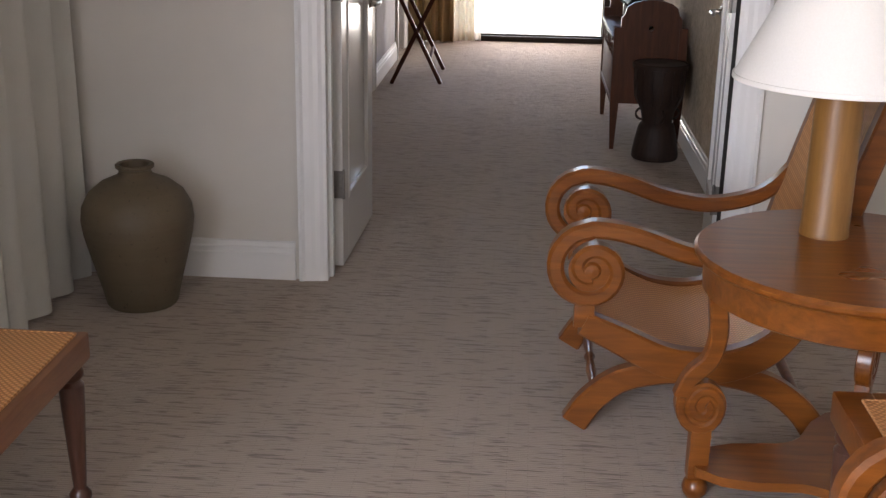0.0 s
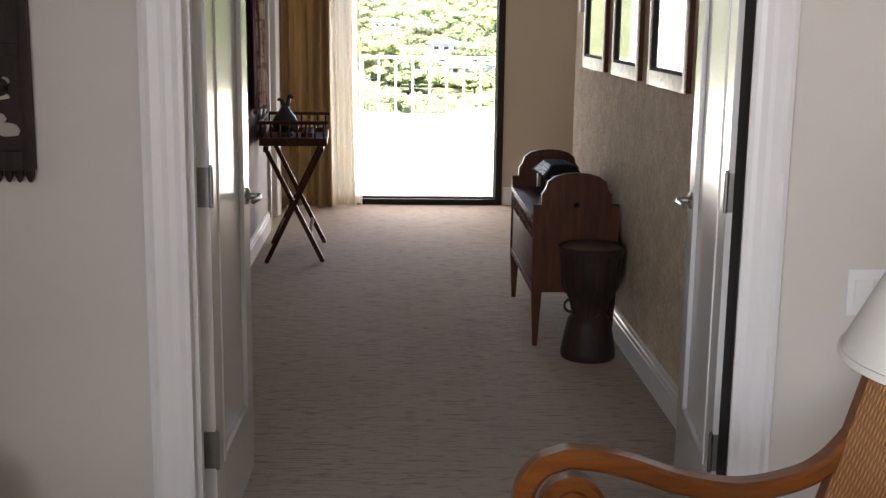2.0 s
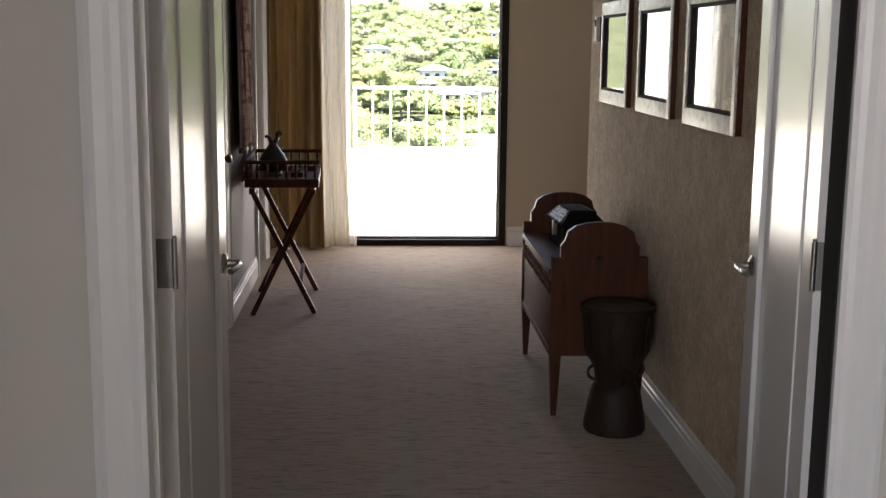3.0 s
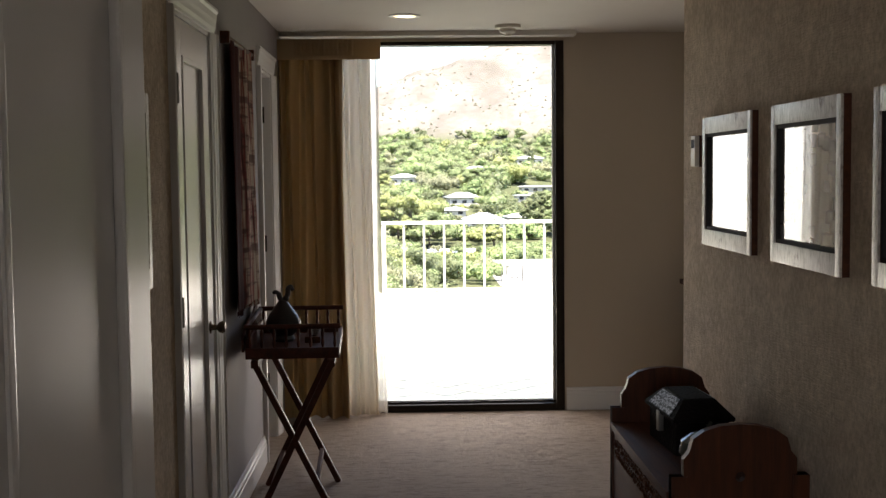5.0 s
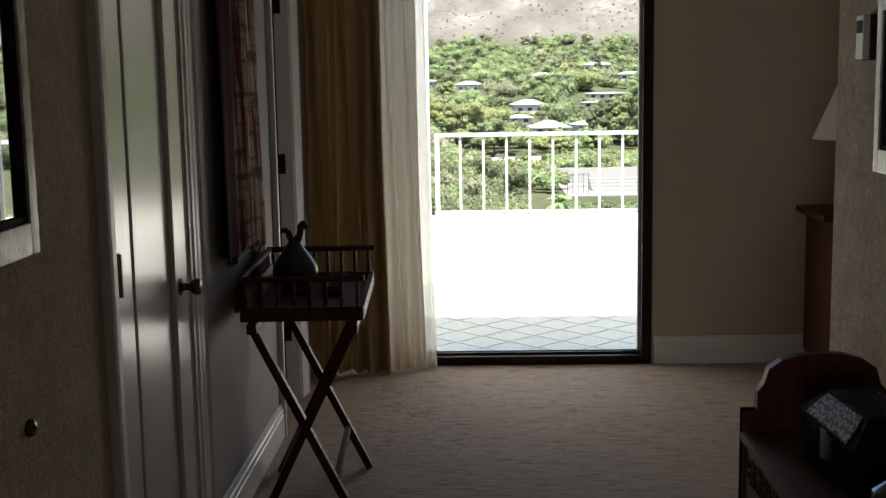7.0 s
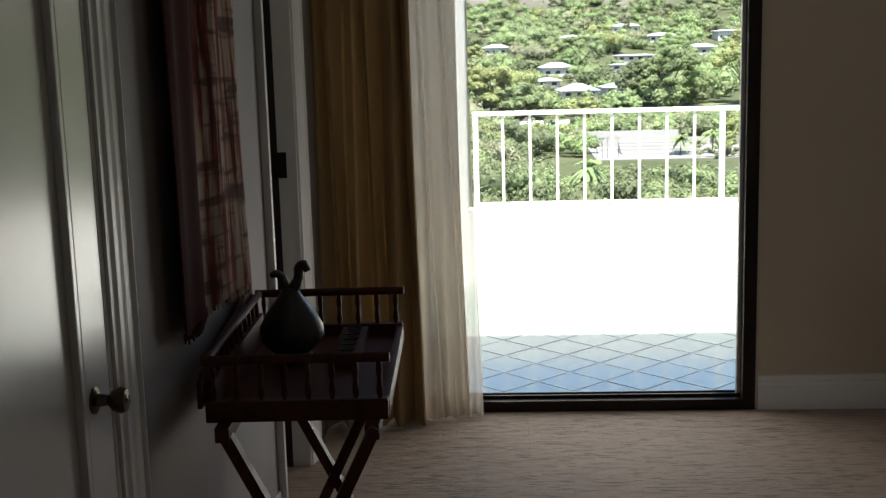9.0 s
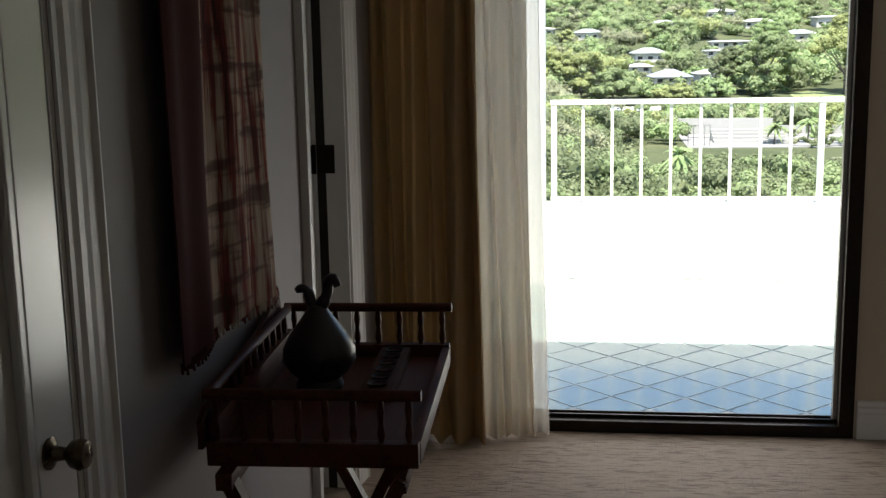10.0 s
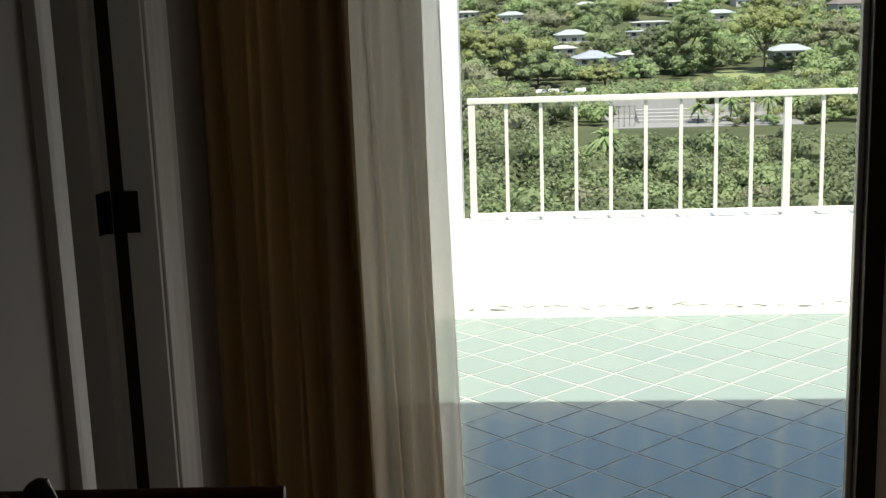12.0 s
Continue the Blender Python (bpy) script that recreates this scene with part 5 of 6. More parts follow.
def drum():
    c = thing("goblet_drum", pose(1.055, 6.19, 0.0), "black carved wooden goblet drum on the carpet", "drum")
    part("shell", lathe([(0.0, 0.0), (0.114, 0.0), (0.120, 0.010), (0.119, 0.035), (0.108, 0.10), (0.097, 0.155), (0.090, 0.178), (0.078, 0.192), (0.080, 0.215), (0.086, 0.245), (0.104, 0.285), (0.122, 0.325), (0.129, 0.40), (0.132, 0.475), (0.0, 0.475)], 44, None, (0, 0, 0), False), M_DRUM, c)
    part("hoop", lathe([(0.131, 0.468), (0.142, 0.470), (0.144, 0.49), (0.138, 0.497), (0.131, 0.495)], 44, None, (0, 0, 0), False), M_DRUM, c)
    part("drum_head", lathe([(0.0, 0.497), (0.125, 0.496), (0.136, 0.488), (0.136, 0.478), (0.0, 0.478)], 44, None, (0, 0, 0), False), paint("worn_hide", (0.055, 0.045, 0.038), 0.6), c, "dark worn hide head")
    for a in (100, 190, 280, 10):
        pts = [(0.078 + 0.036 * math.sin(t), 0, 0.235 + 0.030 * math.cos(t)) for t in [i * math.pi / 10 for i in range(11)]]
        h = part("lug", tube(pts, 0.0065, 8), M_DRUM, c, "carved ring handle")
        h.matrix_local = pose(0, 0, 0, 0, 0, a)
    for i in range(16):
        a = i * math.pi / 8
        pts = [(rd * math.cos(a + 0.06 * (q % 2)), rd * math.sin(a + 0.06 * (q % 2)), z) for q, (rd, z) in enumerate(((0.106, 0.285), (0.124, 0.325), (0.131, 0.40), (0.134, 0.468)))]
        part("tension_cord", tube(pts, 0.003, 5), M_DRUM, c)


drum()

# ---- hall: textile, butler tray on a folding stand with a jug and a peg board ----
def hanging_textile():
    c = thing("hanging_textile", pose(HALL_L + 0.012, 8.14, 0.0), "dark red and cream plaid woven cloth hung from a rod", "textile")
    b = bmesh.new()
    ny, nz, t = 36, 20, 0.004
    skins = []
    for off in (0, t):
        rows = []
        for j in range(nz + 1):
            z = 0.90 + 1.14 * j / nz
            fall = (1 - j / nz)
            row = []
            for i in range(ny + 1):
                u = i / ny
                x = 0.012 + 0.012 * math.sin(9 * u + 0.6) * (0.4 + fall) + 0.008 * math.sin(21 * u + 2 * fall) + 0.016 * fall * u
                row.append(b.verts.new((x + off, 0.625 * u + 0.010 * math.sin(7 * fall) * u, z - 0.008 * math.sin(5 * u))))
            rows.append(row)
        skins.append(rows)
    for rows in skins:
        for a, d in zip(rows, rows[1:]):
            for i in range(ny):
                b.faces.new((a[i], a[i + 1], d[i + 1], d[i]))
    A, B = skins
    for i in range(ny):
        b.faces.new((A[0][i], A[0][i + 1], B[0][i + 1], B[0][i]))
        b.faces.new((A[nz][i], A[nz][i + 1], B[nz][i + 1], B[nz][i]))
    for j in range(nz):
        b.faces.new((A[j][0], A[j + 1][0], B[j + 1][0], B[j][0]))
        b.faces.new((A[j][ny], A[j + 1][ny], B[j + 1][ny], B[j][ny]))
    part("cloth", b, M_TEXTILE, c)
    part("rod", tube([(0.012, -0.06, 2.045), (0.012, 0.71, 2.045)], 0.011, 12), M_DARK, c, "dark wooden rod")
    for y in (-0.05, 0.70):
        part("bracket", box(-0.02, 0.026, y - 0.012, y + 0.012, 2.02, 2.07, 0.004), M_DARK, c)
    b = bmesh.new()
    for i in range(75):
        y = 0.006 + i * 0.0086
        x = 0.014 + 0.012 * math.sin(9 * y / 0.65 + 0.6) * 1.4 + 0.016 * y / 0.65
        tube([(x, y, 0.905), (x + 0.001, y + 0.001, 0.884 + 0.006 * math.sin(i * 2.3))], 0.0026, 4, b)
    part("fringe", b, M_TEXTILE, c)


hanging_textile()


def butler_tray():
    x0, x1, y0, y1, zb = -0.598, -0.212, 8.20, 8.90, 0.697
    turn = Matrix.Translation((-0.42, 8.53, 0)) @ pose(0, 0, 0, 0, 0, 2.2) @ Matrix.Translation((0.42, -8.53, 0))
    s = thing("folding_stand", turn, "dark wooden folding luggage stand with crossed legs", "tray stand")
    for y in (8.15, 8.76):
        b = bmesh.new()
        bar(b, (-0.570, y, 0.0), (-0.232, y, zb - 0.004), 0.042, 0.026, 0.004)
        part("leg", b, M_TRAY, s)
        b = bmesh.new()
        bar(b, (-0.232, y + 0.030, 0.0), (-0.570, y + 0.030, zb - 0.004), 0.042, 0.026, 0.004)
        part("leg", b, M_TRAY, s)
        b = lathe([(0.0, -0.022), (0.012, -0.022), (0.012, 0.026), (0.0, 0.026)], 14, None, (0, 0, 0), False)
        bmesh.ops.transform(b, matrix=pose(-0.401, y + 0.018, 0.35, 90, 0, 0), verts=b.verts)
        part("pivot_bolt", b, M_HINGE, s, "metal pivot bolt")
    for x in (-0.240, -0.562):
        part("top_bar", box(x - 0.016, x + 0.016, 8.15, 8.79, zb - 0.034, zb - 0.001, 0.004), M_TRAY, s)
    for x, z in ((-0.492, 0.16), (-0.310, 0.16)):
        part("stretcher", box(x - 0.010, x + 0.010, 8.17, 8.76, z - 0.014, z + 0.014, 0.003), M_TRAY, s)
    t = thing("gallery_tray", turn, "dark reddish wooden tray with spindle gallery ends", "tray")
    part("base_board", box(x0, x1, y0, y1, zb, zb + 0.016, 0.002), M_TRAY, t)
    part("rim", box(x0 - 0.006, x1 + 0.006, y0 - 0.008, y0 + 0.018, zb - 0.002, zb + 0.045, 0.004), M_TRAY, t)
    part("rim", box(x0 - 0.006, x1 + 0.006, y1 - 0.018, y1 + 0.008, zb - 0.002, zb + 0.045, 0.004), M_TRAY, t)
    part("rim", box(x1 - 0.012, x1 + 0.008, y0 + 0.018, y1 - 0.018, zb - 0.002, zb + 0.040, 0.004), M_TRAY, t)
    part("rim", box(x0 - 0.008, x0 + 0.012, y0 + 0.018, y1 - 0.018, zb - 0.002, zb + 0.085, 0.004), M_TRAY, t)
    ztop = zb + 0.135
    for y in (y0 + 0.005, y1 - 0.005):
        part("gallery_rail", tube([(x0 - 0.01, y, ztop), (x1 + 0.012, y, ztop)], 0.011, 12), M_TRAY, t)
        for i in range(8):
            x = x0 + 0.012 + i * (x1 - x0 - 0.024) / 7
            part("spindle", lathe([(0.0045, zb + 0.044), (0.008, zb + 0.06), (0.005, zb + 0.085), (0.0075, zb + 0.105), (0.0045, ztop)], 10, None, (x, y, 0)), M_TRAY, t)
    part("back_rail", tube([(x0, y0, ztop), (x0, y1, ztop)], 0.010, 12), M_TRAY, t)
    for i in range(11):
        y = y0 + 0.06 + i * (y1 - y0 - 0.12) / 10
        part("spindle", lathe([(0.0045, zb + 0.08), (0.0075, zb + 0.10), (0.0045, ztop)], 10, None, (x0, y, 0)), M_TRAY, t)
    crest = [(y0 - 0.006, zb + 0.03), (y1 - 0.03, zb + 0.03), (y1 - 0.02, ztop - 0.02), (y1 - 0.045, ztop + 0.035), (y1 - 0.075, ztop + 0.058), (y1 - 0.11, ztop + 0.045),
             (y1 - 0.15, ztop + 0.022), (y1 - 0.25, ztop + 0.004), (y0 + 0.25, ztop - 0.005), (y0 + 0.12, ztop - 0.02), (y0 + 0.03, ztop - 0.035), (y0 - 0.006, ztop - 0.05)]
    b = bmesh.new()
    ca = [b.verts.new((x0 - 0.022, py, pz)) for py, pz in crest]
    cb = [b.verts.new((x0 - 0.012, py, pz)) for py, pz in crest]
    b.faces.new(ca)
    b.faces.new(cb[::-1])
    for q in range(len(crest)):
        b.faces.new((ca[q], cb[q], cb[(q + 1) % len(crest)], ca[(q + 1) % len(crest)]))
    part("crest_board", b, M_TRAY, t, "shaped back board with a scrolled crest", False)
    part("crest_scroll", tube([(x0 - 0.017, y1 - 0.075 + 0.024 * math.cos(q * 0.6), ztop + 0.040 + 0.024 * math.sin(q * 0.6)) for q in range(9)], 0.007, 8), M_TRAY, t)
    # peg board lying in the tray
    m = thing("cup_board", pose(-0.340, 8.70, zb + 0.016, 0, 0, 2), "long low wooden board with a row of hollows", "game board")
    part("board", box(-0.035, 0.035, -0.17, 0.17, 0.0, 0.028, 0.004), M_DARK, m)
    for i in range(6):
        part("cup", lathe([(0.0, 0.024), (0.018, 0.0285), (0.024, 0.034), (0.022, 0.034), (0.014, 0.030)], 16, None, (0.0, -0.135 + i * 0.054, 0), False), M_DRUM, m)
    # bulbous jug with two horned spouts
    j = thing("horned_jug", pose(-0.475, 8.62, zb + 0.016) @ Matrix.Scale(0.885, 4), "dark bulbous jug with two curled horn spouts", "jug")
    kk = Mat("dark_glazed_clay", 0.35)
    kk.colour(kk.mix(kk.noise(9, 4), (0.016, 0.018, 0.021), (0.036, 0.038, 0.042)))
    kk.bump(kk.noise(40, 3), 0.2, 0.002)
    part("body", lathe([(0.0, 0.0), (0.055, 0.0), (0.06, 0.012), (0.052, 0.03), (0.075, 0.05), (0.092, 0.078), (0.090, 0.105), (0.072, 0.140), (0.050, 0.170), (0.032, 0.195), (0.020, 0.215), (0.0, 0.218)], 36, None, (0, 0, 0), False), kk.m, j)
    part("spout", tube([tuple(p) for p in smooth_path([(0.0, 0, 0.200), (0.016, 0, 0.222), (0.026, 0, 0.245), (0.030, 0, 0.272), (0.044, 0, 0.280), (0.053, 0, 0.262)], 4)], [0.017] * 6 + [0.014] * 5 + [0.015] * 6 + [0.010] * 4, 10), kk.m, j, "horn shaped spout")
    part("spout", tube([tuple(p) for p in smooth_path([(0.0, 0, 0.200), (-0.014, 0, 0.224), (-0.022, 0, 0.246), (-0.036, 0, 0.256), (-0.052, 0, 0.250)], 4)], [0.014] * 9 + [0.011] * 6 + [0.008] * 2, 10), kk.m, j, "horn shaped spout")


butler_tray()

# ---- bedroom corner ----
ds = thing("dresser", pose(0.055, 0, -0.02), "dark wood dresser against the bedroom wall", "dresser")
part("body", box(1.77, 2.82, 9.93, 10.37, 0.10, 0.80, 0.004), M_DARKZ, ds)
part("top", box(1.72, 2.86, 9.90, 10.385, 0.80, 0.83, 0.006), M_DARK, ds)
for x in (1.78, 2.77):
    for y in (9.95, 10.32):
        part("leg", box(x, x + 0.045, y, y + 0.045, 0.02, 0.10, 0.003), M_DARKZ, ds)
for i in range(2):
    for q in range(2):
        d = part("drawer", box(1.81 + i * 0.49, 2.28 + i * 0.49, 9.915, 9.93, 0.15 + q * 0.32, 0.45 + q * 0.32, 0.003), M_DARK, ds)
        part("knob", lathe([(0.0, 0), (0.01, 0), (0.014, 0.014), (0.0, 0.02)], 12, None, (0, 0, 0), False), M_NICKEL, d).matrix_local = pose(2.045 + i * 0.49, 9.915, 0.30 + q * 0.32, 90, 0, 0)
table_lamp("bedroom_lamp", (2.0, 10.14, 0.81), 0.30, 0.05, (0.34, 0.64, 0.21, 0.085), "white cone shade lamp on a dark dresser", M_KOA_Z)
# ---- valley: trees, houses, cars ----
def leaf_mesh(name, centres, radii, counts, size, mat, label, category, seed, flat=0.82, kind="stuff", nl=6):
    """Crowns of many small leaf clumps: bent quads spread over uneven lobes, closed inside by knobbly clumps."""
    rng = np.random.default_rng(seed)
    V = []
    na, nb = 7, 4
    ga, gb = np.meshgrid(np.linspace(0, 2 * math.pi, na + 1), np.linspace(-1.25, 1.5, nb + 1), indexing="ij")
    ball = np.stack([np.cos(ga) * np.cos(gb), np.sin(ga) * np.cos(gb), np.sin(gb)], -1)
    for (cx, cy, cz), r, n, s in zip(centres, radii, counts, size):
        lobes = rng.normal(0, 0.40, (nl, 3)) * r
        lobes[:, 2] = np.abs(lobes[:, 2]) * flat - 0.1 * r
        lr = r * rng.uniform(0.36, 0.62, nl)
        for L, q in zip(lobes, lr):
            rad = q * 0.60 * rng.uniform(0.78, 1.18, (na + 1, nb + 1))
            rad[-1] = rad[0]
            g = ball * rad[..., None] * np.array([1, 1, flat]) + L + np.array([cx, cy, cz])
            V.append(np.stack([g[:-1, :-1], g[1:, :-1], g[1:, 1:], g[:-1, 1:]], 2).reshape(-1, 3))
        pick = rng.integers(0, nl, n)
        d = rng.normal(size=(n, 3))
        d /= np.linalg.norm(d, axis=1)[:, None]
        d[:, 2] = np.where(d[:, 2] < -0.3, -d[:, 2], d[:, 2])
        rad = lr[pick] * rng.uniform(0.62, 1.10, n)
        p = lobes[pick] + d * rad[:, None] * np.array([1, 1, flat])
        p += np.array([cx, cy, cz])
        nrm = d + rng.normal(0, 0.30, (n, 3)) + np.array([0, 0, 0.2])
        nrm /= np.linalg.norm(nrm, axis=1)[:, None]
        up = rng.normal(size=(n, 3))
        a = np.cross(nrm, up)
        a /= np.linalg.norm(a, axis=1)[:, None] + 1e-9
        b_ = np.cross(nrm, a)
        ss = s * rng.uniform(0.55, 1.35, n)[:, None]
        q = np.stack([p - a * ss * 0.5, p + b_ * ss * 0.42 + nrm * ss * 0.12, p + a * ss * 0.55, p - b_ * ss * 0.40 + nrm * ss * 0.10], 1)
        V.append(q.reshape(-1, 3))
    V = np.concatenate(V)
    n = len(V) // 4
    me = bpy.data.meshes.new(name)
    me.vertices.add(len(V))
    me.vertices.foreach_set("co", V.astype(np.float32).ravel())
    me.loops.add(len(V))
    me.loops.foreach_set("vertex_index", np.arange(len(V), dtype=np.int32))
    me.polygons.add(n)
    me.polygons.foreach_set("loop_start", np.arange(0, len(V), 4, dtype=np.int32))
    me.update(calc_edges=True)
    me.materials.append(mat)
    ob = new(name, me)
    return tagged(ob, label, category, kind=kind) if kind else ob


LEAVES = [make_leaf("leaf_dark", (0.116, 0.142, 0.066), (0.190, 0.212, 0.108)),
          make_leaf("leaf_mid", (0.178, 0.228, 0.100), (0.265, 0.314, 0.150)),
          make_leaf("leaf_yellow", (0.240, 0.275, 0.100), (0.335, 0.350, 0.150)),
          make_leaf("leaf_grey", (0.205, 0.215, 0.125), (0.30, 0.30, 0.18)),
          make_leaf("leaf_bright", (0.215, 0.296, 0.118), (0.300, 0.368, 0.168))]
rng = np.random.default_rng(21)
# houses: x, y, width, depth, wall height, roof rise, turn, roof kind
HOUSES = [(23.0, 520, 13, 10, 3.4, 2.2, 8, 1), (27.3, 442, 13, 12, 2.7, 2.6, 6, 2), (41.2, 450, 8, 8, 2.9, 1.4, 10, 0), (61, 560, 17, 9, 2.8, 0.5, 4, 0), (53.5, 530, 12, 8, 2.6, 0.5, 4, 1),
          (-26, 620, 11, 8, 3.2, 0.8, -6, 0), (120, 640, 16, 10, 4.4, 0.8, 8, 0), (165, 602, 25, 12, 3.4, 3.5, 10, 3), (98.5, 447, 14, 10, 2.9, 2.2, 6, 1), (70, 690, 15, 10, 3.4, 1.5, 0, 0),
          (18, 486, 9, 7, 2.6, 1.2, 5, 0), (-3, 600, 12, 9, 3.4, 1.8, -8, 1), (95, 580, 13, 9, 3.4, 1.8, 10, 1), (84, 640, 14, 9, 3.0, 1.4, 6, 0), (36, 640, 12, 9, 3.0, 1.5, -5, 0)]
EYE_Z = 1.5
sets = [[], [], [], [], []]


def room_for(x, y, r, cz):
    """Trees keep off the houses, the lane, the lawn and the court, and leave the view of them open."""
    if 244 < y < 279 and 16 < x < 62:
        return False
    if abs(x - 71) < 11 + r and abs(y - 392) < 15 + r:
        return False
    top = (cz + r * 0.8 - EYE_Z) / y
    if y < 352 and 0.010 < x / y < 0.066 and top > -0.068:
        return False
    if y < 376 and -0.02 < x / y < 0.24 and top > -0.060:
        return False
    if y < 250 and x / y > 0.014 and top > -0.104:
        return False
    for hx, hy, w, d, h, rise, tn, rm in HOUSES:
        if abs(x - hx) < w * 0.5 + r and abs(y - hy) < d * 0.5 + r:
            return False
        if y < hy and abs(x / y - hx / hy) < w * 0.55 / hy + r * 0.62 / y and top > (ground_z(hx, hy) + h * 0.45 - EYE_Z) / hy:
            return False
    return True


def plant(k, x, y, r, cz, n, s):
    for q in (1.0, 0.7, 0.45, 0.28):
        base = cz - r * 0.5
        z = base + r * q * 0.5 - (1 - q) * 1.5
        if room_for(x, y, r * q, z):
            sets[k].append(((x, y, z), r * q, int(n * (0.35 + 0.65 * q)), s))
            return


# far and middle woods
for _ in range(1400):
    y = 345 + 500 * rng.random() ** 0.9
    x = y * rng.uniform(-0.15, 0.42)
    r = rng.uniform(3.5, 9.5) * (1.0 if y < 640 else 0.7)
    k = rng.choice(5, p=[0.30, 0.32, 0.07, 0.09, 0.22])
    plant(k, x, y, r, ground_z(x, y) + r * 0.5 + rng.uniform(-1.0, 1.5), int(130 + 55 * r), 0.88)
# nearer trees and bushes in front of the houses
for _ in range(640):
    y = rng.uniform(240, 358)
    x = y * rng.uniform(-0.15, 0.31)
    r = rng.uniform(2.2, 5.5)
    k = rng.choice(5, p=[0.26, 0.25, 0.16, 0.16, 0.17])
    plant(k, x, y, r, ground_z(x, y) + r * 0.5, 430, 0.55)
# bushes in the court's beds
for _ in range(46):
    y = rng.uniform(246, 250) if rng.random() < 0.5 else rng.uniform(264, 276)
    x = rng.uniform(40, 66)
    r = rng.uniform(0.7, 1.7)
    sets[rng.choice(5, p=[0.3, 0.2, 0.2, 0.2, 0.1])].append(((x, y, -22.9 + r * 0.5), r, 260, 0.34))
# dense grove below the terrace
for _ in range(520):
    y = rng.uniform(90, 240)
    x = y * rng.uniform(-0.17, 0.45)
    r = rng.uniform(2.6, 5.4)
    k = rng.choice(5, p=[0.62, 0.26, 0.03, 0.05, 0.04])
    plant(k, x, y, r, -23.2 + r * 0.6 + (3.2 if x < 0.012 * y else 0.6) + 1.6 * noise.noise(Vector((x * 0.04, y * 0.04, 0))), 950, 0.45)
names = (("woods_dark_green", "dense dark green woods filling the valley"), ("woods_green", "mid green tree crowns of the valley"),
         ("woods_yellow_green", "yellow green tree crowns of the valley"), ("woods_grey_green", "grey green dry tree crowns of the valley"), ("woods_bright_green", "bright green tree crowns of the valley"))
for i, (s, (nm, lb)) in enumerate(zip(sets, names)):
    leaf_mesh(nm, [q[0] for q in s], [q[1] for q in s], [q[2] for q in s], [q[3] for q in s], LEAVES[i], lb, "trees", 40 + i)
# scrub on the dry slope
sc = []
for _ in range(800):
    y = 830 + 620 * rng.random()
    x = y * rng.uniform(-0.16, 0.30)
    r = rng.uniform(0.4, 0.8) + 0.7 * rng.random() ** 3
    sc.append(((x, y, ground_z(x, y) + 0.3 * r), r, 12, 1.6))
leaf_mesh("slope_scrub", [q[0] for q in sc], [q[1] for q in sc], [q[2] for q in sc], [q[3] for q in sc], make_leaf("scrub_leaf", (0.23, 0.225, 0.165), (0.32, 0.31, 0.23)), "dry grey green scrub dotted over the slope", "scrub", 77, 0.6, "stuff", 2)

M_BARK = wood("grey_bark", (0.06, 0.045, 0.035), (0.16, 0.13, 0.10), 0.9, 0.3, "z")


def broad_tree(x, y, h, r, leafk, seed, label, low=0.36, high=0.86):
    """A single spreading tree: tapered trunk, limbs, lobed crown from low to high."""
    z = ground_z(x, y)
    c = thing("broad_tree", pose(x, y, z), label, "tree", "single trees of the valley")
    rr = random.Random(seed)
    b = bmesh.new()
    tube([(0, 0, -0.3), (0.1, 0, h * 0.2), (-0.1, 0.1, h * 0.4)], [0.5, 0.36, 0.28], 9, b)
    for i in range(7):
        a = i * 0.9 + rr.uniform(-0.3, 0.3)
        tube([(-0.1, 0.1, h * 0.30), (r * 0.3 * math.cos(a), r * 0.3 * math.sin(a), h * 0.52), (r * 0.62 * math.cos(a), r * 0.62 * math.sin(a), h * 0.76)], [0.24, 0.15, 0.06], 7, b)
    part("trunk", b, M_BARK, c)
    g = np.random.default_rng(seed)
    cs, rs = [], []
    for i in range(17):
        a, q = i * 2.399, math.sqrt((i + 0.5) / 17)
        t = 1 - q * q * g.uniform(0.55, 1.0)
        cs.append((0.72 * r * q * math.cos(a), 0.72 * r * q * math.sin(a), h * (low + (high - low) * t)))
        rs.append(r * g.uniform(0.26, 0.40))
    o = leaf_mesh("crown", cs, rs, [620] * 17, [0.62] * 17, LEAVES[leafk], "", "", seed + 5, 0.72, "", 4)
    o.parent = c


broad_tree(55.8, 402, 21, 13.0, 1, 3, "broad dense green tree beside the lawn", 0.18)
broad_tree(44, 410, 15, 8, 0, 13, "dark green rounded tree beside the lawn", 0.2)
broad_tree(80.5, 402, 20.5, 13.5, 2, 5, "yellow green umbrella shaped tree on the lawn", 0.60, 0.90)
broad_tree(102.6, 397, 18, 10.0, 3, 6, "grey half bare dry tree beside the lawn", 0.28)
broad_tree(91, 380, 8, 6, 4, 16, "bright green low tree beside the lawn", 0.3)
broad_tree(-4, 378, 17, 10.5, 2, 8, "tall tan and yellow spreading tree behind the parked cars", 0.22)
broad_tree(-16, 384, 19, 11, 2, 18, "tall yellow green spreading tree behind the parked cars", 0.25)
broad_tree(5.8, 372, 10.5, 9.0, 1, 9, "broad low green tree behind the parked cars", 0.22)
broad_tree(36.3, 372, 7.2, 6.0, 4, 19, "bright green round low tree below the houses", 0.2)
broad_tree(26.0, 368, 7.0, 4.6, 2, 20, "yellow green round bush below the houses", 0.2)
broad_tree(-12.5, 556, 9.5, 6.5, 2, 22, "bright yellow green round tree among the roofs", 0.25)
broad_tree(32, 560, 13, 9.5, 1, 24, "broad green tree above the houses", 0.2)
broad_tree(78, 545, 14, 11, 4, 25, "bright green spreading tree above the houses", 0.2)
broad_tree(112, 560, 15, 11, 2, 26, "yellow green spreading tree above the houses", 0.2)


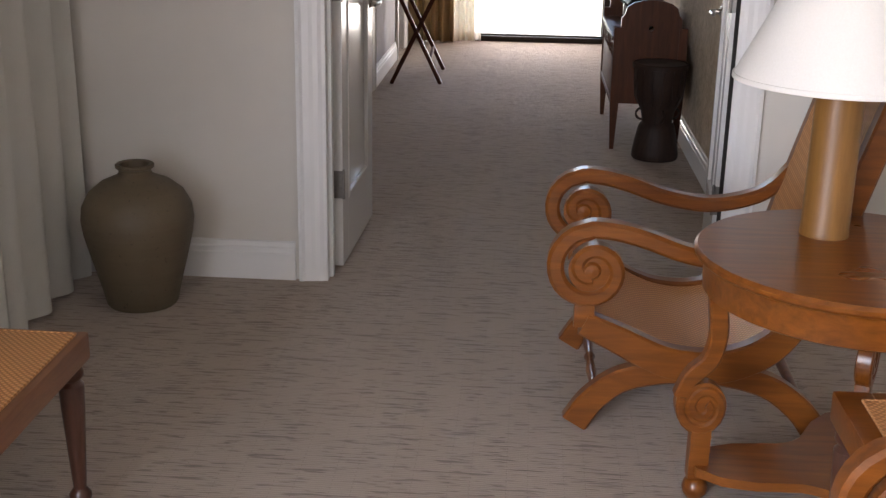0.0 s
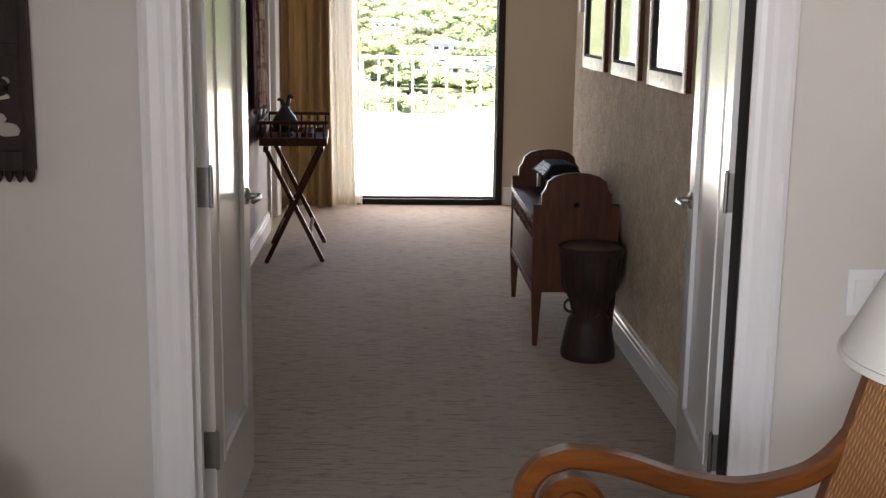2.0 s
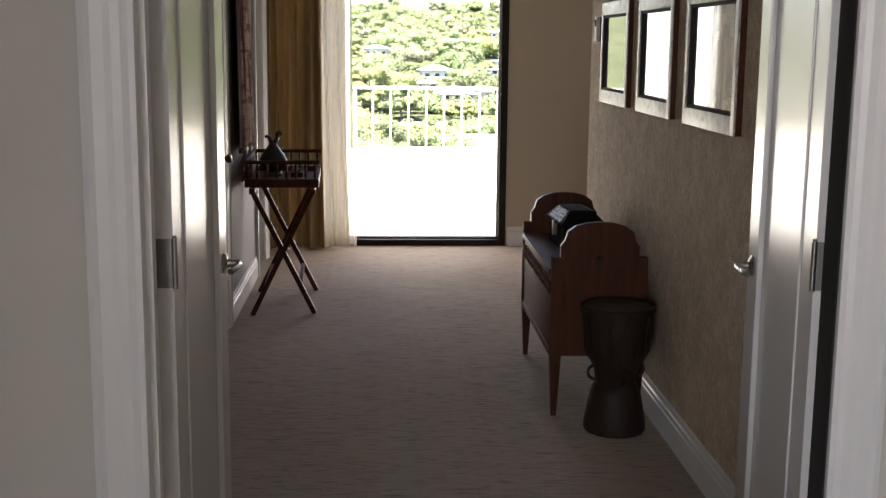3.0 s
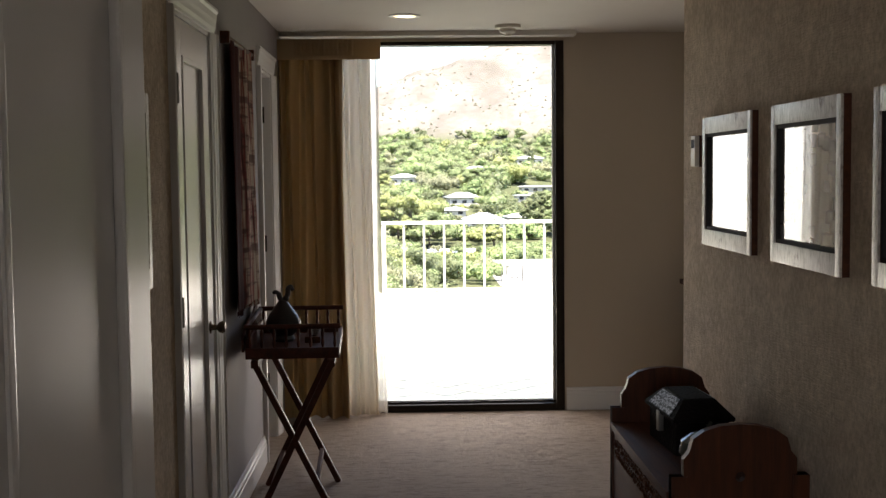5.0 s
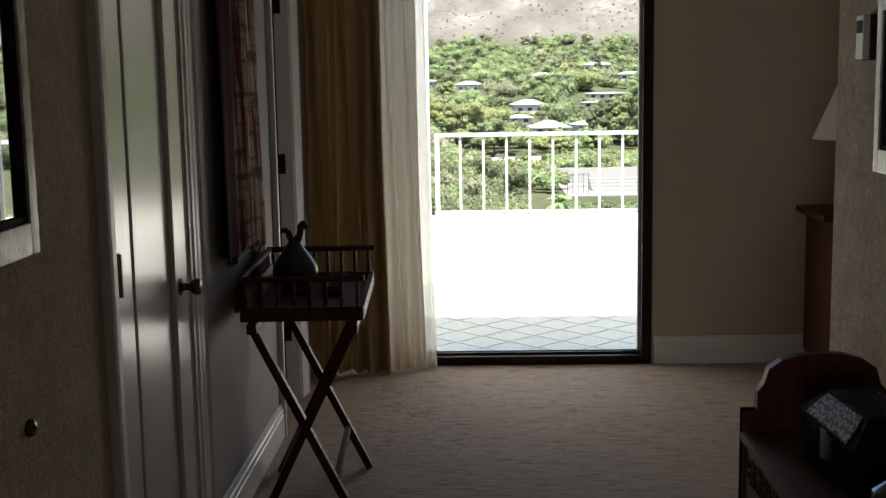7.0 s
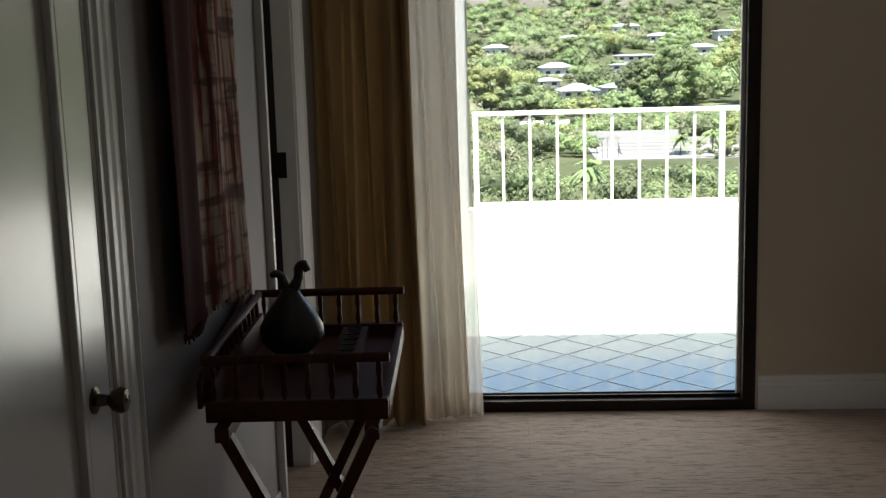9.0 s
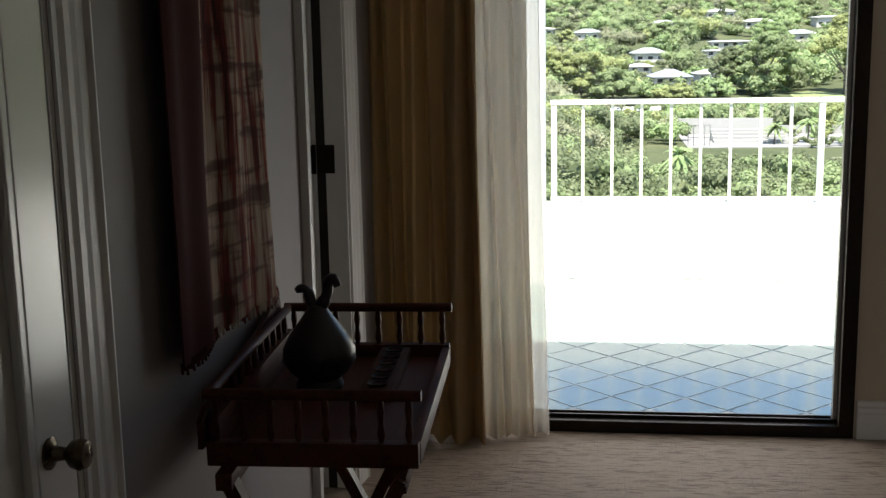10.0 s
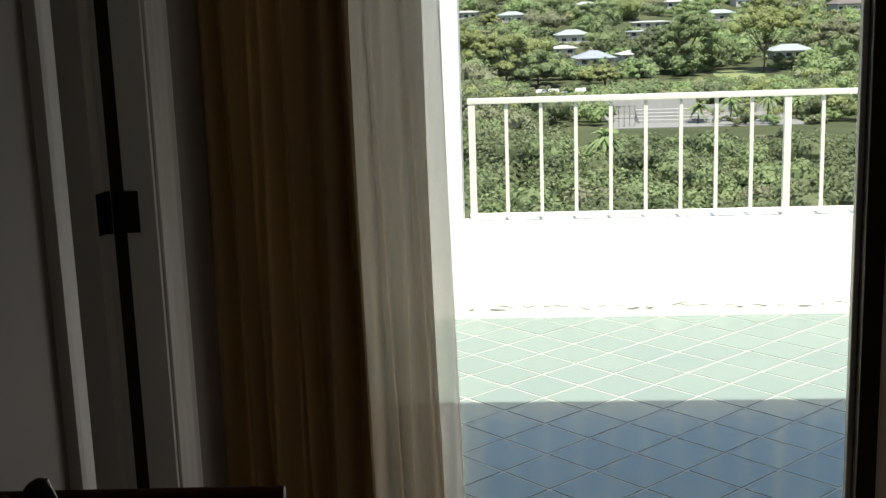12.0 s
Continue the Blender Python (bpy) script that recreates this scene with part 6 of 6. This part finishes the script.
def cypress(x, y, h, r, seed):
    """A slim columnar tree."""
    c = thing("cypress_tree", pose(x, y, ground_z(x, y)), "slim dark green columnar cypress rising over the woods", "tree", "cypresses of the valley")
    part("trunk", tube([(0, 0, -0.3), (0, 0, h * 0.4), (0, 0, h * 0.9)], [0.25, 0.2, 0.05], 8), M_BARK, c)
    n = 9
    o = leaf_mesh("crown", [(0, 0, h * (0.12 + 0.8 * i / n)) for i in range(n)], [r * (1.15 - 0.7 * i / n) for i in range(n)], [150] * n, [0.55] * n, LEAVES[0], "", "", seed, 1.3, "", 3)
    o.parent = c


for i, (x, y, h) in enumerate(((48.5, 650, 15.5), (51, 652, 14.0), (66, 650, 15.5), (68.5, 655, 13.5))):
    cypress(x, y, h, 1.7, 60 + i)


def palm(x, y, h, seed, label, fl=2.6):
    z = ground_z(x, y)
    c = thing("palm_tree", pose(x, y, z), label, "palm tree", "palms of the valley")
    rr = random.Random(seed)
    part("trunk", tube([(0, 0, -0.3), (0.1, 0, h * 0.4), (0.25, 0.1, h * 0.8), (0.25, 0.1, h)], [0.22, 0.17, 0.14, 0.16], 9), M_BARK, c)
    b = bmesh.new()
    for i in range(30):
        a = i * 2.399
        el = rr.uniform(-0.5, 1.2)
        L = fl * rr.uniform(0.8, 1.1)
        prev = None
        for s in range(7):
            t = s / 6
            rad = L * t * math.cos(el) * 0.95
            zz = h + L * (t * math.sin(el) - 0.62 * t * t)
            p = Vector((0.25 + rad * math.cos(a), 0.1 + rad * math.sin(a), zz))
            side = Vector((-math.sin(a), math.cos(a), -0.35)) * (0.30 * math.sin(math.pi * min(1, t * 0.92 + 0.08)) + 0.03)
            cur = (b.verts.new(p + side), b.verts.new(p + Vector((0, 0, 0.07))), b.verts.new(p + Vector((-side.x, -side.y, side.z))))
            if prev:
                b.faces.new((prev[0], prev[1], cur[1], cur[0]))
                b.faces.new((prev[1], prev[2], cur[2], cur[1]))
            prev = cur
    part("fronds", b, LEAVES[4] if seed % 2 else LEAVES[1], c, "arching palm fronds")


palm(10.2, 150, 9.0, 1, "tall palm rising over the grove below the terrace", 3.2)
for i, (x, y) in enumerate(((37, 254), (44, 256), (51, 253), (58, 258), (63, 262), (15.5, 395), (29.5, 425), (104, 372))):
    palm(x, y, 3.4 + (i % 3) * 0.8, 2 + i, "palm beside the pale court and houses", 3.4)


ROOFS = (M_ROOF, M_ROOFG, M_ROOFB, M_ROOFD)


def house(x, y, w, d, h, rise, turn, roofm, label):
    """Low house with a hipped roof, windows and a door."""
    z = ground_z(x, y)
    c = thing("house", pose(x, y, z, 0, 0, turn), label, "house", "houses of the valley")
    part("wall", box(-w / 2, w / 2, -d / 2, d / 2, -1.5, h), M_HWALL, c, "", False)
    b = bmesh.new()
    o = 1.0
    lo = [b.verts.new(p) for p in ((-w / 2 - o, -d / 2 - o, h - 0.15), (w / 2 + o, -d / 2 - o, h - 0.15), (w / 2 + o, d / 2 + o, h - 0.15), (-w / 2 - o, d / 2 + o, h - 0.15))]
    up = [b.verts.new(p) for p in ((-w / 2 - o, -d / 2 - o, h + 0.1), (w / 2 + o, -d / 2 - o, h + 0.1), (w / 2 + o, d / 2 + o, h + 0.1), (-w / 2 - o, d / 2 + o, h + 0.1))]
    e = min(d * 0.42, w * 0.4)
    ra, rb = b.verts.new((-w / 2 + e, 0, h + rise)), b.verts.new((w / 2 - e, 0, h + rise))
    for q in range(4):
        b.faces.new((lo[q], lo[(q + 1) % 4], up[(q + 1) % 4], up[q]))
    b.faces.new((up[0], up[1], rb, ra))
    b.faces.new((up[1], up[2], rb))
    b.faces.new((up[2], up[3], ra, rb))
    b.faces.new((up[3], up[0], ra))
    b.faces.new(lo[::-1])
    part("roof", b, roofm, c, "", False)
    n = max(2, int(w / 3.5))
    for i in range(n):
        xx = -w / 2 + (i + 0.5) * w / n
        f = part("window", box(xx - 1.1, xx + 1.1, -d / 2 - 0.06, -d / 2, 0.7, 2.2), M_TRIM, c, "", False)
        part("pane", box(xx - 1.02, xx + 1.02, -d / 2 - 0.10, -d / 2 - 0.06, 0.78, 2.12), M_BLACK, f, "", False)


ROOF_WORDS = ("pale flat", "weathered grey", "slate blue", "dark brown")
for hx, hy, w, d, h, rise, tn, rm in HOUSES:
    house(hx, hy, w, d, h, rise, tn, ROOFS[rm], "low house with a " + ROOF_WORDS[rm] + " roof among trees")

# pale court with its wall and benches, below the houses
ct = thing("court", pose(0, 0, 0), "pale paved court with white stepped benches and a low wall", "court")
part("paving", box(19, 58, 247, 277, -23.2, -22.85), M_COURT, ct, "", False)
part("court_wall", box(19, 40, 277, 277.5, -22.85, -19.3), M_COURTW, ct, "low white wall", False)
part("court_wall", box(40, 58, 277, 277.5, -22.85, -21.0), M_COURTW, ct, "low white wall", False)
for i in range(4):
    part("bench_step", box(25, 40, 256 + i * 2.2, 257.6 + i * 2.2, -22.85, -22.2 + i * 0.55), M_COURTW, ct, "white stepped bench", False)
b = bmesh.new()
for i in range(5):
    add_box(b, 19.3 + i * 1.1 - 0.06, 19.3 + i * 1.1 + 0.06, 250.5, 250.6, -22.9, -18.6)
add_box(b, 19.2, 23.8, 250.5, 250.58, -18.7, -18.6)
add_box(b, 19.2, 23.8, 250.5, 250.58, -21.2, -21.1)
part("court_fence", b, M_HINGE, ct, "thin metal fence", False)
ln = thing("lawn", pose(0, 0, 0), "sunlit yellow green lawn under the trees", "lawn", "", "structure")
b = bmesh.new()
for i in range(14):
    a = i * 2 * math.pi / 14
    b.verts.new((71 + 8 * math.cos(a) * (1 + 0.1 * math.sin(3 * a)), 392 + 16 * math.sin(a), ground_z(71, 392 + 16 * math.sin(a)) + 0.06))
b.faces.new(b.verts)
part("grass", b, M_LAWN, ln, "", False)


def parked_car(x, y, turn, mat):
    z = ground_z(x, y)
    c = thing("parked_car", pose(x, y, z, 0, 0, turn), "pale car parked in a row beside the trees", "car", "parked cars")
    b = bmesh.new()
    prof = [(-2.1, 0.35), (-2.1, 0.8), (-1.3, 0.95), (-0.7, 1.42), (0.9, 1.45), (1.6, 0.98), (2.1, 0.9), (2.15, 0.35)]
    va = [b.verts.new((px, -0.85, pz)) for px, pz in prof]
    vb = [b.verts.new((px, 0.85, pz)) for px, pz in prof]
    n = len(prof)
    for i in range(n):
        b.faces.new((va[i], va[(i + 1) % n], vb[(i + 1) % n], vb[i]))
    b.faces.new(va[::-1])
    b.faces.new(vb)
    part("body", b, mat, c, "", False)
    part("window", box(-0.6, 1.0, -0.87, 0.87, 0.98, 1.34, 0.05), M_BLACK, c, "dark windows", False)
    for px in (-1.35, 1.4):
        for py in (-0.8, 0.8):
            w = lathe([(0.0, -0.1), (0.33, -0.1), (0.33, 0.1), (0.0, 0.1)], 16, None, (0, 0, 0), False)
            bmesh.ops.transform(w, matrix=pose(px, py, 0.33, 90, 0, 0), verts=w.verts)
            part("wheel", w, M_BLACK, c)


M_CAR = paint("white_car_paint", (0.75, 0.75, 0.74), 0.25, 3, 0.0)
for i in range(6):
    parked_car(6.2 + i * 2.6 + 0.9 * math.sin(i * 2.1), 352 + (i % 2) * 1.5, 60 + 17 * (i % 3), M_CAR)

# ---- terrace tiles, laid diagonally ----
TILE, D2 = 0.2175, 0.1538
GAP = 0.008


def tile_mesh():
    b = bmesh.new()
    h = TILE / 2 - GAP / 2
    g = bmesh.ops.create_cube(b, size=1)
    for v in g["verts"]:
        top = v.co.z > 0
        k = h - (0.002 if top else 0)
        v.co = Vector((math.copysign(k, v.co.x), math.copysign(k, v.co.y), 0.0 if top else -0.012))
    me = bpy.data.meshes.new("tile")
    b.to_mesh(me)
    b.free()
    me.materials.append(M_TILE)
    return me


tiles = thing("terrace_tiles", pose(0, 0, 0), "blue grey square tiles laid diagonally with pale joints", "tile floor", "", "structure")
tm = tile_mesh()
rest = bmesh.new()
NX, NY = 0.662, 11.720
count = 0
for k in range(-9, 12):
    for i in range(-34, 36):
        if (i + k) % 2:
            continue
        # a node of the joint grid lies at (NX, NY): tile centres sit half a diagonal to its side
        x, y = NX + (i + 1) * D2, NY + k * D2
        if not (WIN_Y + 0.12 < y - 0.155 and y < PAR_Y + 0.16) or x < -1.2:
            continue
        near = x < 2.45
        if near and count < 300:
            o = new("tile", tm)
            o.parent = tiles
            o.matrix_local = pose(x, y, TZ + 0.0015 * noise.noise(Vector((x * 9, y * 9, 1))), 0, 0, 45)
            count += 1
        elif x < 5.3:
            g = bmesh.ops.create_cube(rest, size=1)
            bmesh.ops.transform(rest, matrix=pose(x, y, TZ - 0.006, 0, 0, 45) @ Matrix.Diagonal((TILE - GAP, TILE - GAP, 0.012, 1)), verts=g["verts"])
tagged(part("more_tiles", rest, M_TILE, tiles, "", False), kind="stuff")
